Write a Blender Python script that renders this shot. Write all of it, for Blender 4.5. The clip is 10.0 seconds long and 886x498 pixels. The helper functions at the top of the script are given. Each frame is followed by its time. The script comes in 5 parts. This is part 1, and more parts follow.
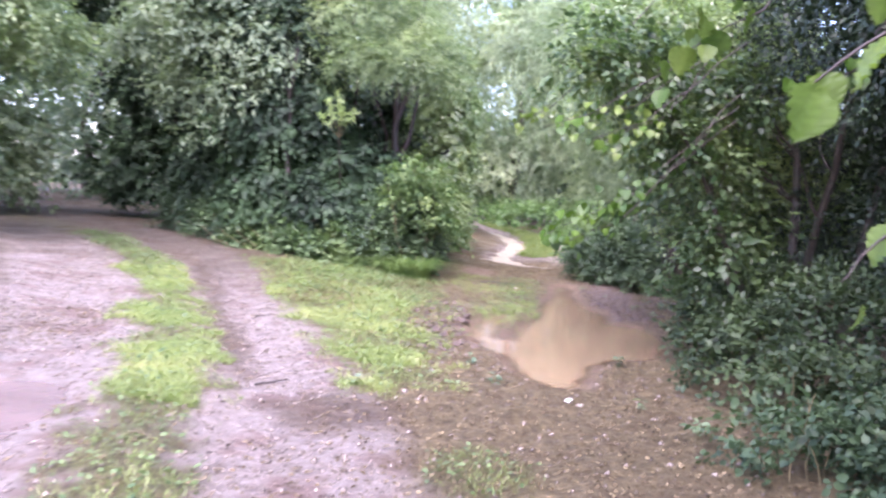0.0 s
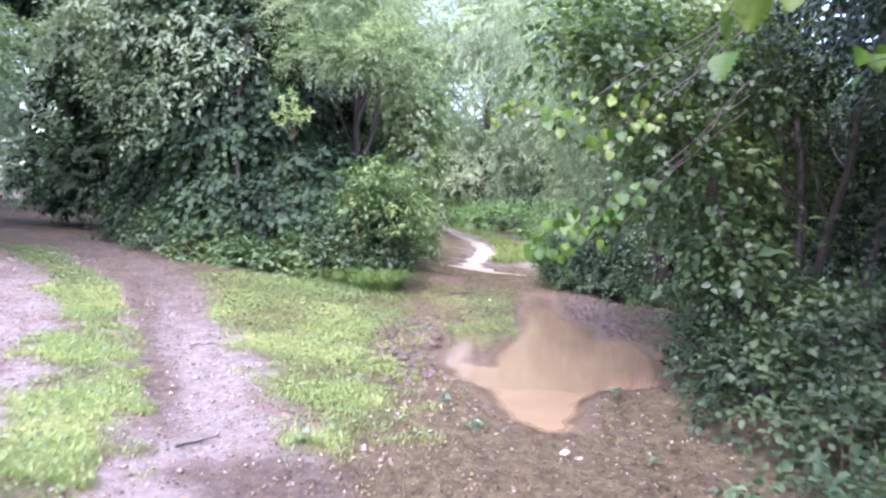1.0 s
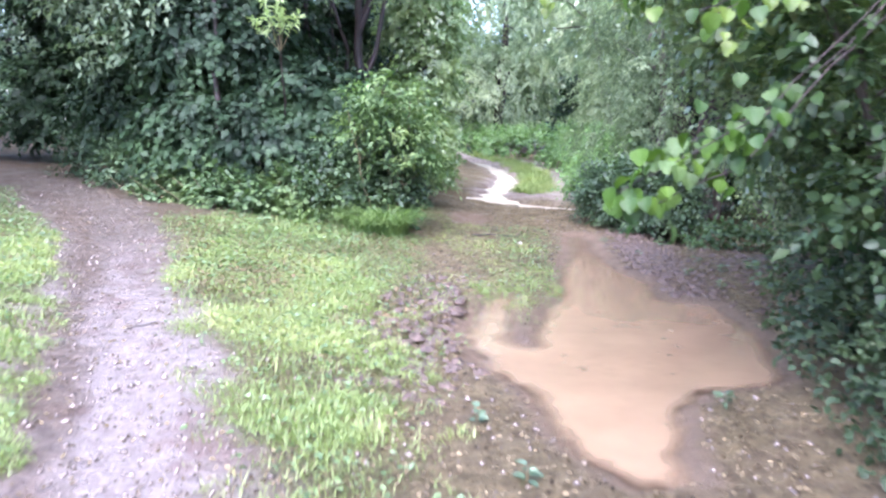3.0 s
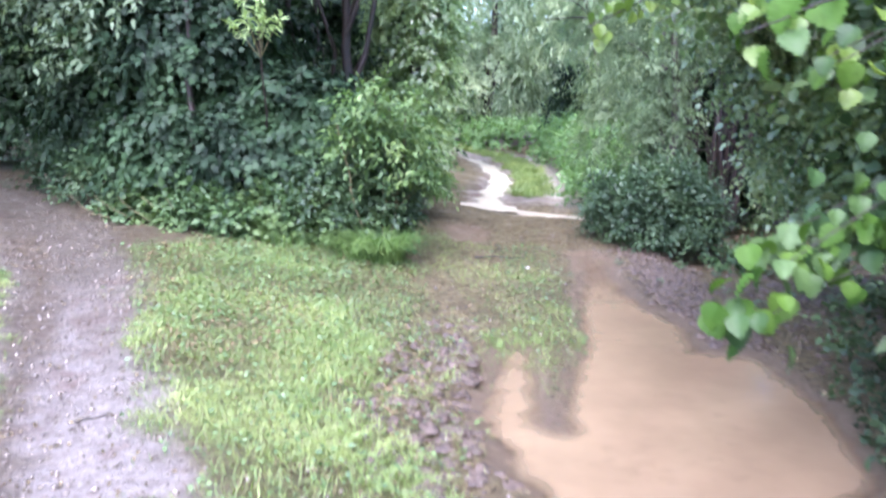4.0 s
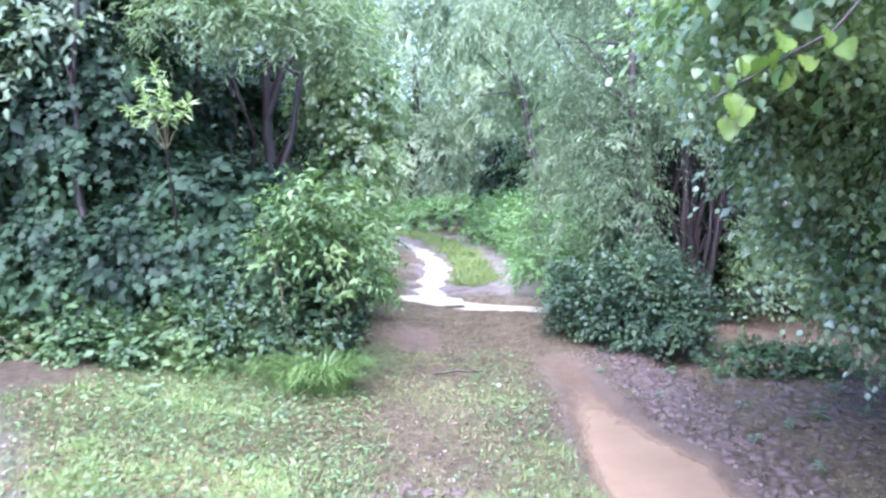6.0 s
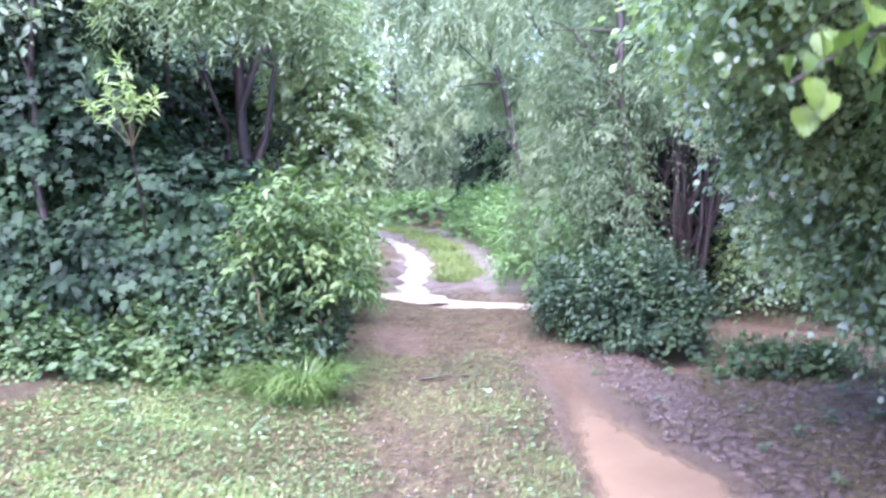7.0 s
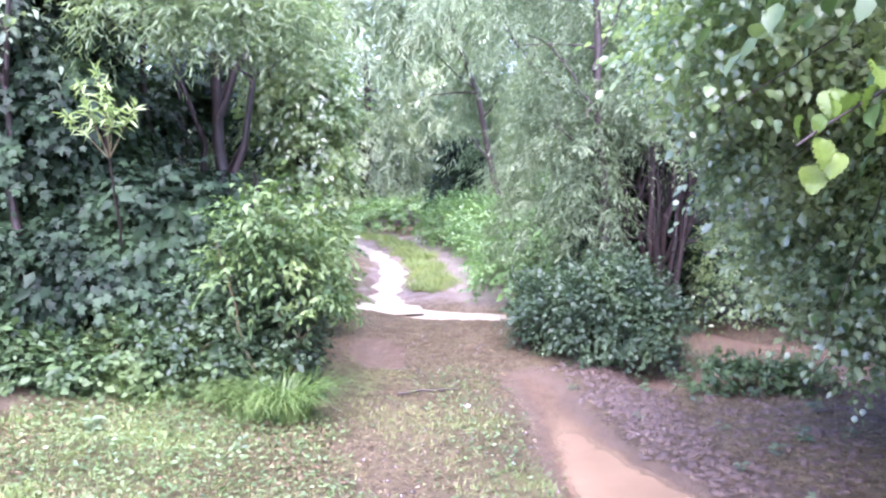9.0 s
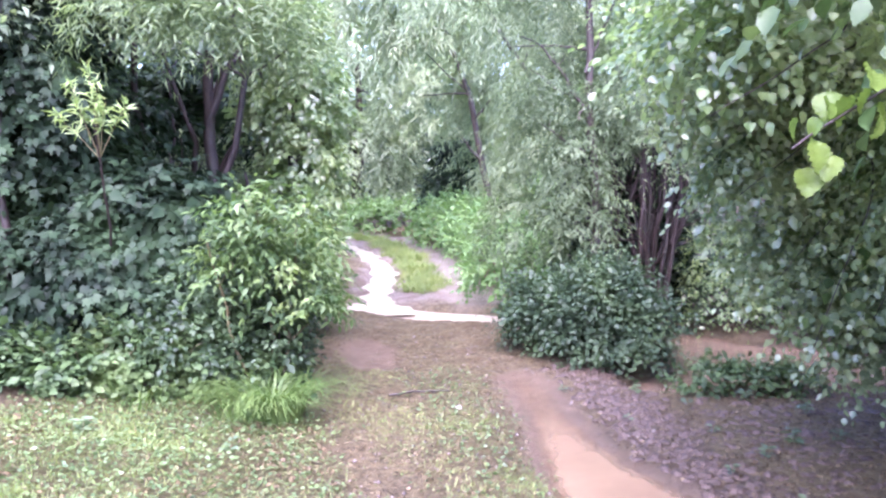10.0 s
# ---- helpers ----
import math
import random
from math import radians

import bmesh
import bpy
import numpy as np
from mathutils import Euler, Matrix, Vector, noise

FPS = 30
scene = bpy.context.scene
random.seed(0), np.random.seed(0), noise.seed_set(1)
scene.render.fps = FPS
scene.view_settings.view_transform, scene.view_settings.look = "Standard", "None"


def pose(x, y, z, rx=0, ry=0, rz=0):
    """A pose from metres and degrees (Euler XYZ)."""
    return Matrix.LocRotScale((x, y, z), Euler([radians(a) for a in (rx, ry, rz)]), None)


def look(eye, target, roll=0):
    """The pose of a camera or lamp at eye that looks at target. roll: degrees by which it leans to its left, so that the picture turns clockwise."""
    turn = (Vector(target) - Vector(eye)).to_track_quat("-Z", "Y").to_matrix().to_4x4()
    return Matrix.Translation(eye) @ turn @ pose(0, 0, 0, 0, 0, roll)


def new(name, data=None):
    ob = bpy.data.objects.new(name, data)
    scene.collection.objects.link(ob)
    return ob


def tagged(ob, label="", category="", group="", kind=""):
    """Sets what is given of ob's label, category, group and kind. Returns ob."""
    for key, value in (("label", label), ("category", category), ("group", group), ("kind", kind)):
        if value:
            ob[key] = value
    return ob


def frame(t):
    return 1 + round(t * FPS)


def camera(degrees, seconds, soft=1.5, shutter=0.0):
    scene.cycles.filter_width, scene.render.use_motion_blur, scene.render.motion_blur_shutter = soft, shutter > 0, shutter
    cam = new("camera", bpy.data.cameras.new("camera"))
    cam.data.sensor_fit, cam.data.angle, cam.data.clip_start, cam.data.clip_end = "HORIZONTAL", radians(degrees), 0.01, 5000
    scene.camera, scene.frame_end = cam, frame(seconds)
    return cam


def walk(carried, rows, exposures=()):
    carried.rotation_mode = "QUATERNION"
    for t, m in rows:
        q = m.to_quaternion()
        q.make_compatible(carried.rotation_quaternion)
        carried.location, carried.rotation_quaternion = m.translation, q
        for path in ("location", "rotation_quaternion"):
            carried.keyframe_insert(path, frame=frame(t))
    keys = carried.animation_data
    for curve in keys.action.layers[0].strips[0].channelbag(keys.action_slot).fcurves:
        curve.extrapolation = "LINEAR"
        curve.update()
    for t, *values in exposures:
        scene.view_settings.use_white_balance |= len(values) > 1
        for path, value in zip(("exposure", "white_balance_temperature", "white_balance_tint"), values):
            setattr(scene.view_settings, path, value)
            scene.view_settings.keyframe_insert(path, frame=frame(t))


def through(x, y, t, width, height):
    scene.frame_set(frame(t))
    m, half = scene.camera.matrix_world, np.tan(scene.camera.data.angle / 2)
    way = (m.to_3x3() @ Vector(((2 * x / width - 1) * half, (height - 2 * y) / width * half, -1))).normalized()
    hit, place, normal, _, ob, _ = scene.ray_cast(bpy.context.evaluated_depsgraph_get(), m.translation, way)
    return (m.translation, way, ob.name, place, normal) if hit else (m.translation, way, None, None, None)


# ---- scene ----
cam = camera(54.6, 10.0, soft=2.4, shutter=0.7)
PATH = [
    (0, (0.583, -0.505, 1.358), (0.435, 1.485, 1.232), 3.1),
    (0.5, (0.52, 0.005, 1.378), (0.467, 2.0, 1.247), 3.0),
    (1, (0.514, 0.54, 1.401), (0.441, 2.535, 1.282), 2.2),
    (1.5, (0.501, 1.038, 1.392), (0.554, 3.034, 1.275), 2.4),
    (2, (0.483, 1.503, 1.361), (0.519, 3.494, 1.174), 1.0),
    (2.5, (0.447, 1.985, 1.367), (0.321, 3.961, 1.087), 0.6),
    (2.7, (0.419, 2.171, 1.327), (0.315, 4.149, 1.049), 1.3),
    (3.8, (0.193, 3.293, 1.662), (0.111, 5.259, 1.303), 1.0),
    (4, (0.145, 3.438, 1.68), (0.083, 5.409, 1.349), 1.2),
    (4.5, (0.046, 3.786, 1.708), (-0.044, 5.764, 1.425), 1.3),
    (5, (-0.017, 4.183, 1.721), (-0.21, 6.154, 1.44), -0.3),
    (5.5, (-0.091, 4.504, 1.776), (-0.114, 6.497, 1.611), 0.5),
    (5.7, (-0.136, 4.67, 1.815), (-0.061, 6.662, 1.651), 0.2),
    (6.8, (-0.178, 5.243, 1.783), (-0.025, 7.233, 1.654), -1.9),
    (7, (-0.193, 5.287, 1.843), (-0.023, 7.272, 1.665), -1.7),
    (7.5, (-0.233, 5.312, 1.919), (0.04, 7.287, 1.758), 0.3),
    (8, (-0.275, 5.298, 1.926), (-0.035, 7.279, 1.8), -0.1),
    (8.5, (-0.272, 5.293, 1.933), (-0.04, 7.274, 1.788), -0.7),
    (9, (-0.27, 5.301, 1.937), (-0.03, 7.28, 1.767), -1.0),
    (9.5, (-0.272, 5.313, 1.935), (-0.012, 7.289, 1.767), -0.7),
    (10, (-0.276, 5.31, 1.937), (-0.015, 7.285, 1.769), -0.7),
]
walk(cam, [(t, look(eye, target, roll)) for t, eye, target, roll in PATH], [(0, 2.93, 6150, 38), (2, 3.08, 5600, 30), (2.5, 3.16, 5650, 29), (4.5, 2.97, 5500, 23), (5.7, 3.24, 5200, 26), (7, 3.33, 5400, 37), (7.6, 3.33, 5270, 37), (8.0, 3.38, 5520, 40), (8.5, 3.42, 5600, 41), (10, 3.42, 5700, 44)])

# ---- world and light ----
world = bpy.data.worlds.new("overcast_sky")
scene.world = world
world.use_nodes = True
wn = world.node_tree.nodes
wn.clear()
sky = wn.new("ShaderNodeTexSky")
sky.sky_type = "NISHITA"
sky.sun_disc = False
sky.sun_elevation = radians(57)
sky.sun_rotation = radians(194)
sky.air_density, sky.dust_density, sky.ozone_density = 1.0, 2.2, 2.2
bg = wn.new("ShaderNodeBackground")
bg.inputs["Strength"].default_value = 0.15
wo = wn.new("ShaderNodeOutputWorld")
world.node_tree.links.new(sky.outputs[0], bg.inputs[0])
world.node_tree.links.new(bg.outputs[0], wo.inputs[0])
sun = new("sun", bpy.data.lights.new("sun", "SUN"))
sun.data.energy, sun.data.angle, sun.data.color = 2.0, radians(75), (1.0, 0.985, 0.96)
sun.matrix_world = look((-2.5, -4, 17), (0, 6, 0))


# ---- materials ----
def material(name):
    m = bpy.data.materials.new(name)
    m.use_nodes = True
    nt = m.node_tree
    return m, nt, nt.nodes, nt.links, nt.nodes["Principled BSDF"]


def mixer(nt, fac, a, b, mode="MIX"):
    n = nt.nodes.new("ShaderNodeMix")
    n.data_type, n.blend_type = "RGBA", mode
    for sock, v in ((n.inputs[0], fac), (n.inputs[6], a), (n.inputs[7], b)):
        if isinstance(v, (int, float)):
            sock.default_value = v
        elif isinstance(v, tuple):
            sock.default_value = (*v, 1)
        else:
            nt.links.new(v, sock)
    return n.outputs[2]


def noise_node(nt, scale, detail=4, rough=0.6):
    co = nt.nodes.new("ShaderNodeNewGeometry")
    n = nt.nodes.new("ShaderNodeTexNoise")
    n.inputs["Scale"].default_value, n.inputs["Detail"].default_value = scale, detail
    n.inputs["Roughness"].default_value = rough
    nt.links.new(co.outputs["Position"], n.inputs["Vector"])
    return n.outputs["Fac"]


def ramp(nt, fac, lo, hi):
    n = nt.nodes.new("ShaderNodeMapRange")
    n.inputs[1].default_value, n.inputs[2].default_value = lo, hi
    nt.links.new(fac, n.inputs[0])
    return n.outputs[0]


def greyed(c, k):
    g = 0.3 * c[0] + 0.58 * c[1] + 0.12 * c[2]
    return tuple(v * (1 - k) + g * k for v in c)


def leaf_material(name, dark, mid, light, rough=0.38, through=0.3, patch=0.9, single=False, grey=0.2, gloss=0.5):
    """Wet leaf: colour by island and by patches of the crown, light passing through the blade."""
    m, nt, nodes, links, p = material(name)
    dark, mid, light = (greyed(c, grey) for c in (dark, mid, light))
    geo = nodes.new("ShaderNodeObjectInfo" if single else "ShaderNodeNewGeometry")
    rnd = geo.outputs["Random" if single else "Random Per Island"]
    c = mixer(nt, rnd, dark, mid)
    big = ramp(nt, noise_node(nt, patch, 2), 0.48, 0.72)
    c = mixer(nt, big, c, light)
    fine = ramp(nt, noise_node(nt, 60, 3), 0.3, 0.75)
    c = mixer(nt, 0.25, c, mixer(nt, fine, (0.4, 0.4, 0.4), (1.5, 1.5, 1.4)), "MULTIPLY")
    links.new(c, p.inputs["Base Color"])
    p.inputs["Roughness"].default_value = rough
    p.inputs["Specular IOR Level"].default_value = gloss
    tr = nodes.new("ShaderNodeBsdfTranslucent")
    links.new(mixer(nt, 1.0, c, (1.12, 1.22, 0.75), "MULTIPLY"), tr.inputs["Color"])
    ms = nodes.new("ShaderNodeMixShader")
    ms.inputs[0].default_value = through
    links.new(p.outputs[0], ms.inputs[1])
    links.new(tr.outputs[0], ms.inputs[2])
    links.new(ms.outputs[0], nodes["Material Output"].inputs["Surface"])
    return m


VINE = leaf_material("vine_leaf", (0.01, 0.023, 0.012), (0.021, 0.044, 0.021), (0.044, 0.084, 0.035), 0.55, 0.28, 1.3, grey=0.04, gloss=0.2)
VINE_ONE = leaf_material("vine_single_leaf", (0.012, 0.027, 0.014), (0.028, 0.056, 0.026), (0.05, 0.093, 0.038), 0.55, 0.28, 1.3, True, grey=0.04, gloss=0.2)
BROAD = leaf_material("broad_leaf", (0.07, 0.125, 0.075), (0.135, 0.21, 0.12), (0.22, 0.31, 0.16), 0.32, 0.45, 1.5)
BROAD_ONE = leaf_material("broad_single_leaf", (0.07, 0.125, 0.075), (0.15, 0.235, 0.12), (0.18, 0.27, 0.125), 0.3, 0.45, 0.9, True)
ELDER = leaf_material("elder_leaf", (0.04, 0.085, 0.03), (0.1, 0.165, 0.05), (0.165, 0.235, 0.078), 0.5, 0.4, 2.6, grey=0.04, gloss=0.3)
ELDER_ONE = leaf_material("elder_single_leaf", (0.05, 0.1, 0.034), (0.13, 0.2, 0.06), (0.2, 0.275, 0.09), 0.46, 0.42, 2.6, True, grey=0.04, gloss=0.3)
WILLOW = leaf_material("willow_leaf", (0.075, 0.12, 0.065), (0.25, 0.335, 0.19), (0.33, 0.41, 0.23), 0.5, 0.5, 0.6, grey=0.15, gloss=0.3)
SALLOW = leaf_material("pale_sallow_leaf", (0.085, 0.14, 0.066), (0.215, 0.295, 0.14), (0.28, 0.36, 0.17), 0.5, 0.5, 1.0, grey=0.1, gloss=0.25)
NETTLE = leaf_material("nettle_leaf", (0.1, 0.2, 0.07), (0.17, 0.3, 0.09), (0.22, 0.36, 0.11), 0.4, 0.35, 1.2, grey=0.05)
LOW = leaf_material("low_leaf", (0.02, 0.045, 0.022), (0.042, 0.082, 0.034), (0.08, 0.14, 0.05), 0.52, 0.3, 1.8, grey=0.12, gloss=0.35)
UNDER = leaf_material("bramble_leaf", (0.035, 0.07, 0.028), (0.075, 0.13, 0.046), (0.14, 0.205, 0.066), 0.5, 0.33, 1.6, grey=0.06, gloss=0.25)
# Darker copy of the low leaf: shade under the hedge put into its colour
HEDGE = leaf_material("shade_dark_hedge_leaf", (0.015, 0.03, 0.013), (0.037, 0.067, 0.025), (0.08, 0.13, 0.043), 0.55, 0.3, 1.5, grey=0.12, gloss=0.3)
CANOPY = leaf_material("hazel_canopy_leaf", (0.1, 0.17, 0.07), (0.22, 0.315, 0.13), (0.33, 0.42, 0.17), 0.28, 0.55, 1.6, grey=0.1, gloss=0.75)
CANOPY_ONE = leaf_material("hazel_single_leaf", (0.055, 0.11, 0.04), (0.11, 0.18, 0.06), (0.16, 0.235, 0.08), 0.3, 0.48, 1.6, True, grey=0.08)
# Darker copies of the hazel leaf, shade put into their colour
MIDDLE = leaf_material("hazel_half_shaded_leaf", (0.03, 0.068, 0.022), (0.06, 0.112, 0.034), (0.085, 0.14, 0.045), 0.42, 0.32, 3.0, True, grey=0.03, gloss=0.2)
BUSH = leaf_material("hazel_bush_shaded_leaf", (0.024, 0.052, 0.02), (0.055, 0.1, 0.034), (0.11, 0.165, 0.054), 0.4, 0.4, 1.8, grey=0.08, gloss=0.35)
DEEP = leaf_material("hazel_shaded_leaf", (0.022, 0.052, 0.018), (0.045, 0.088, 0.026), (0.07, 0.12, 0.035), 0.42, 0.35, 3.0, True, grey=0.03, gloss=0.22)
HAZEL = leaf_material("hazel_leaf", (0.06, 0.115, 0.024), (0.115, 0.175, 0.032), (0.14, 0.2, 0.042), 0.36, 0.42, 3.0, True, grey=0.02, gloss=0.3)
WET_LEAF = leaf_material("wet_hazel_leaf", (0.03, 0.07, 0.01), (0.062, 0.125, 0.019), (0.095, 0.165, 0.028), 0.5, 0.35, 3.0, True, grey=0.0, gloss=0.12)
# Paler willow copy: distance haze and open light put into the leaf colour
WILLOW_FAR = leaf_material("hazed_far_willow_leaf", (0.13, 0.195, 0.115), (0.33, 0.42, 0.255), (0.42, 0.5, 0.3), 0.5, 0.5, 0.6, grey=0.12, gloss=0.3)
# Paler copies of the hazel leaf: open-sky light put into the colour
SPRAY = leaf_material("lit_hazel_spray_leaf", (0.1, 0.165, 0.08), (0.25, 0.34, 0.165), (0.35, 0.43, 0.21), 0.26, 0.45, 1.6, grey=0.12, gloss=0.8)
SPRAY_ONE = leaf_material("lit_hazel_spray_single_leaf", (0.07, 0.13, 0.045), (0.15, 0.23, 0.08), (0.22, 0.3, 0.11), 0.28, 0.45, 1.6, True, grey=0.08, gloss=0.45)
# Leaf darkened to carry the hedge's deep shade in its colour
SHADE = leaf_material("shade_darkened_leaf", (0.007, 0.017, 0.009), (0.016, 0.031, 0.015), (0.03, 0.053, 0.022), 0.5, 0.25, 1.8, grey=0.1, gloss=0.25)
COPPICE = leaf_material("coppice_willow_leaf", (0.06, 0.1, 0.05), (0.16, 0.225, 0.115), (0.22, 0.29, 0.15), 0.5, 0.45, 1.0, grey=0.1, gloss=0.25)
SALLOW_GREY = leaf_material("grey_sallow_leaf", (0.065, 0.11, 0.06), (0.15, 0.215, 0.12), (0.2, 0.27, 0.145), 0.5, 0.42, 1.0, grey=0.16, gloss=0.25)
SHOOT = leaf_material("willow_shoot_leaf", (0.2, 0.3, 0.1), (0.3, 0.4, 0.15), (0.33, 0.44, 0.16), 0.38, 0.4, 2.0, grey=0.05)
GRASS = leaf_material("grass_blade", (0.12, 0.178, 0.05), (0.23, 0.3, 0.085), (0.29, 0.335, 0.115), 0.45, 0.4, 1.3, grey=0.05)
TUFT = leaf_material("long_grass_blade", (0.05, 0.1, 0.026), (0.12, 0.195, 0.05), (0.16, 0.225, 0.065), 0.45, 0.35, 2.0, grey=0.05, gloss=0.3)
CLOVER = leaf_material("weed_leaf", (0.05, 0.105, 0.026), (0.105, 0.185, 0.045), (0.15, 0.22, 0.06), 0.38, 0.35, 2.0)
WITHERED = leaf_material("withered_blade", (0.07, 0.05, 0.03), (0.17, 0.125, 0.066), (0.14, 0.095, 0.052), 0.7, 0.15, 3.0, grey=0.03, gloss=0.15)
STRAW = leaf_material("dead_leaf", (0.02, 0.014, 0.008), (0.19, 0.15, 0.086), (0.074, 0.053, 0.03), 0.7, 0.1, 3.0, grey=0.03, gloss=0.12)


def bark_material(name, a, b, moss=(0.045, 0.055, 0.03)):
    m, nt, nodes, links, p = material(name)
    c = mixer(nt, ramp(nt, noise_node(nt, 22, 6), 0.3, 0.7), a, b)
    c = mixer(nt, ramp(nt, noise_node(nt, 3, 3), 0.55, 0.7), c, moss)
    links.new(c, p.inputs["Base Color"])
    p.inputs["Roughness"].default_value = 0.6
    bump = nodes.new("ShaderNodeBump")
    bump.inputs["Strength"].default_value = 0.6
    bump.inputs["Distance"].default_value = 0.01
    links.new(noise_node(nt, 45, 5), bump.inputs["Height"])
    links.new(bump.outputs[0], p.inputs["Normal"])
    return m


BARK = bark_material("wet_bark", (0.02, 0.015, 0.012), (0.06, 0.045, 0.036), (0.03, 0.036, 0.02))
# Red-brown bark, darkened further for the shade among the stems
STEM = bark_material("shaded_red_brown_stem", (0.012, 0.008, 0.007), (0.034, 0.02, 0.017), (0.016, 0.018, 0.011))
TWIG = bark_material("young_twig", (0.08, 0.07, 0.035), (0.16, 0.13, 0.06))


def ground_material():
    m, nt, nodes, links, p = material("wet_ground")

    def mask(name):
        n = nodes.new("ShaderNodeAttribute")
        n.attribute_name = name
        return n.outputs["Fac"]

    n1, n2, n3 = noise_node(nt, 2.2, 5), noise_node(nt, 14, 6, 0.7), noise_node(nt, 70, 4, 0.7)
    mud = mixer(nt, ramp(nt, n2, 0.32, 0.68), (0.056, 0.042, 0.022), (0.26, 0.205, 0.112))
    mud = mixer(nt, ramp(nt, n3, 0.6, 0.72), mud, (0.35, 0.292, 0.172))
    mud = mixer(nt, ramp(nt, n1, 0.5, 0.7), mud, (0.132, 0.098, 0.056))
    lane = mixer(nt, ramp(nt, n2, 0.3, 0.7), (0.19, 0.155, 0.135), (0.4, 0.345, 0.315))
    lane = mixer(nt, ramp(nt, n3, 0.55, 0.72), lane, (0.52, 0.465, 0.43))
    lane = mixer(nt, ramp(nt, n1, 0.5, 0.62), lane, (0.22, 0.16, 0.138))
    # Brown of the lane's far bend, with the trees' shade put into it
    shaded_earth = mixer(nt, ramp(nt, n2, 0.3, 0.7), (0.072, 0.056, 0.041), (0.175, 0.142, 0.108))
    lane = mixer(nt, mask("shaded_earth"), lane, mixer(nt, ramp(nt, n3, 0.6, 0.75), shaded_earth, (0.29, 0.25, 0.2)))
    turf = mixer(nt, ramp(nt, n2, 0.3, 0.7), (0.055, 0.046, 0.025), (0.145, 0.135, 0.055))
    soil = mixer(nt, ramp(nt, n2, 0.3, 0.7), (0.056, 0.041, 0.025), (0.155, 0.118, 0.074))
    c = mixer(nt, mask("path"), soil, mud)
    c = mixer(nt, mask("lane"), c, lane)
    c = mixer(nt, mask("tread"), c, mixer(nt, ramp(nt, n2, 0.35, 0.65), (0.058, 0.041, 0.028), (0.165, 0.122, 0.082)))
    c = mixer(nt, mask("turf"), c, turf)
    c = mixer(nt, mask("gravel"), c, mixer(nt, ramp(nt, n2, 0.3, 0.7), (0.3, 0.245, 0.2), (0.52, 0.45, 0.38)))
    c = mixer(nt, mask("silt"), c, (0.2, 0.145, 0.1))
    links.new(c, p.inputs["Base Color"])
    p.inputs["Specular IOR Level"].default_value = 0.25
    wet = nodes.new("ShaderNodeMapRange")
    wet.inputs[1].default_value, wet.inputs[2].default_value = 0.35, 0.65
    wet.inputs[3].default_value, wet.inputs[4].default_value = 0.45, 0.8
    links.new(n1, wet.inputs[0])
    links.new(wet.outputs[0], p.inputs["Roughness"])
    bump = nodes.new("ShaderNodeBump")
    bump.inputs["Strength"].default_value, bump.inputs["Distance"].default_value = 1.0, 0.08
    add = nodes.new("ShaderNodeMath")
    links.new(n2, add.inputs[0])
    links.new(n3, add.inputs[1])
    links.new(add.outputs[0], bump.inputs["Height"])
    links.new(bump.outputs[0], p.inputs["Normal"])
    return m


def water_material(name, colour, ripple, scale, rough=0.06, clear=0.0):
    m, nt, nodes, links, p = material(name)
    c = mixer(nt, ramp(nt, noise_node(nt, 1.6, 3), 0.35, 0.65), colour, tuple(v * 0.8 for v in colour))
    links.new(c, p.inputs["Base Color"])
    p.inputs["Roughness"].default_value = rough
    p.inputs["IOR"].default_value = 1.33
    bump = nodes.new("ShaderNodeBump")
    bump.inputs["Strength"].default_value, bump.inputs["Distance"].default_value = ripple, 0.02
    links.new(noise_node(nt, scale, 3), bump.inputs["Height"])
    links.new(bump.outputs[0], p.inputs["Normal"])
    if clear:
        depth = nodes.new("ShaderNodeAttribute")
        depth.attribute_name = "depth"
        ms, tr = nodes.new("ShaderNodeMixShader"), nodes.new("ShaderNodeBsdfTransparent")
        links.new(ramp(nt, depth.outputs["Fac"], -0.004, clear), ms.inputs[0])
        links.new(tr.outputs[0], ms.inputs[1])
        links.new(p.outputs[0], ms.inputs[2])
        links.new(ms.outputs[0], nodes["Material Output"].inputs["Surface"])
    return m


GROUND = ground_material()
PUDDLE = water_material("silty_puddle_water", (0.195, 0.135, 0.084), 0.03, 9, 0.07, 0.075)
CREEK = water_material("brown_running_water", (0.12, 0.085, 0.058), 0.4, 9, 0.08, 0.04)
# Base colour kept pale to carry the sky's reflection on the water
RUNOFF = water_material("sky_glint_runoff_water", (0.4, 0.345, 0.26), 1.0, 25, 0.28, 0.035)
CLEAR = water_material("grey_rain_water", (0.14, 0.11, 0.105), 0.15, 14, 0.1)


# ---- building helpers ----
def unit(v):
    return v / np.maximum(np.linalg.norm(v, axis=-1, keepdims=True), 1e-9)


def mesh_of(name, verts, faces, mat, smooth=False):
    me = bpy.data.meshes.new(name)
    verts, faces = np.asarray(verts, np.float32), np.asarray(faces, np.int32)
    me.vertices.add(len(verts))
    me.vertices.foreach_set("co", verts.ravel())
    me.loops.add(faces.size)
    me.loops.foreach_set("vertex_index", faces.ravel())
    me.polygons.add(len(faces))
    me.polygons.foreach_set("loop_start", np.arange(0, faces.size, faces.shape[1], dtype=np.int32))
    if smooth:
        me.polygons.foreach_set("use_smooth", np.ones(len(faces), bool))
    me.update(calc_edges=True)
    me.materials.append(mat)
    return me


def thing(name, x, y, z, label, category, group="", kind=""):
    ob = new(name)
    ob.location = (x, y, z)
    ob.empty_display_size = 0.2
    return tagged(ob, label, category, group, kind)


def part(name, me, parent, label="", kind=""):
    ob = new(name, me)
    ob.parent = parent
    return tagged(ob, label, kind=kind)


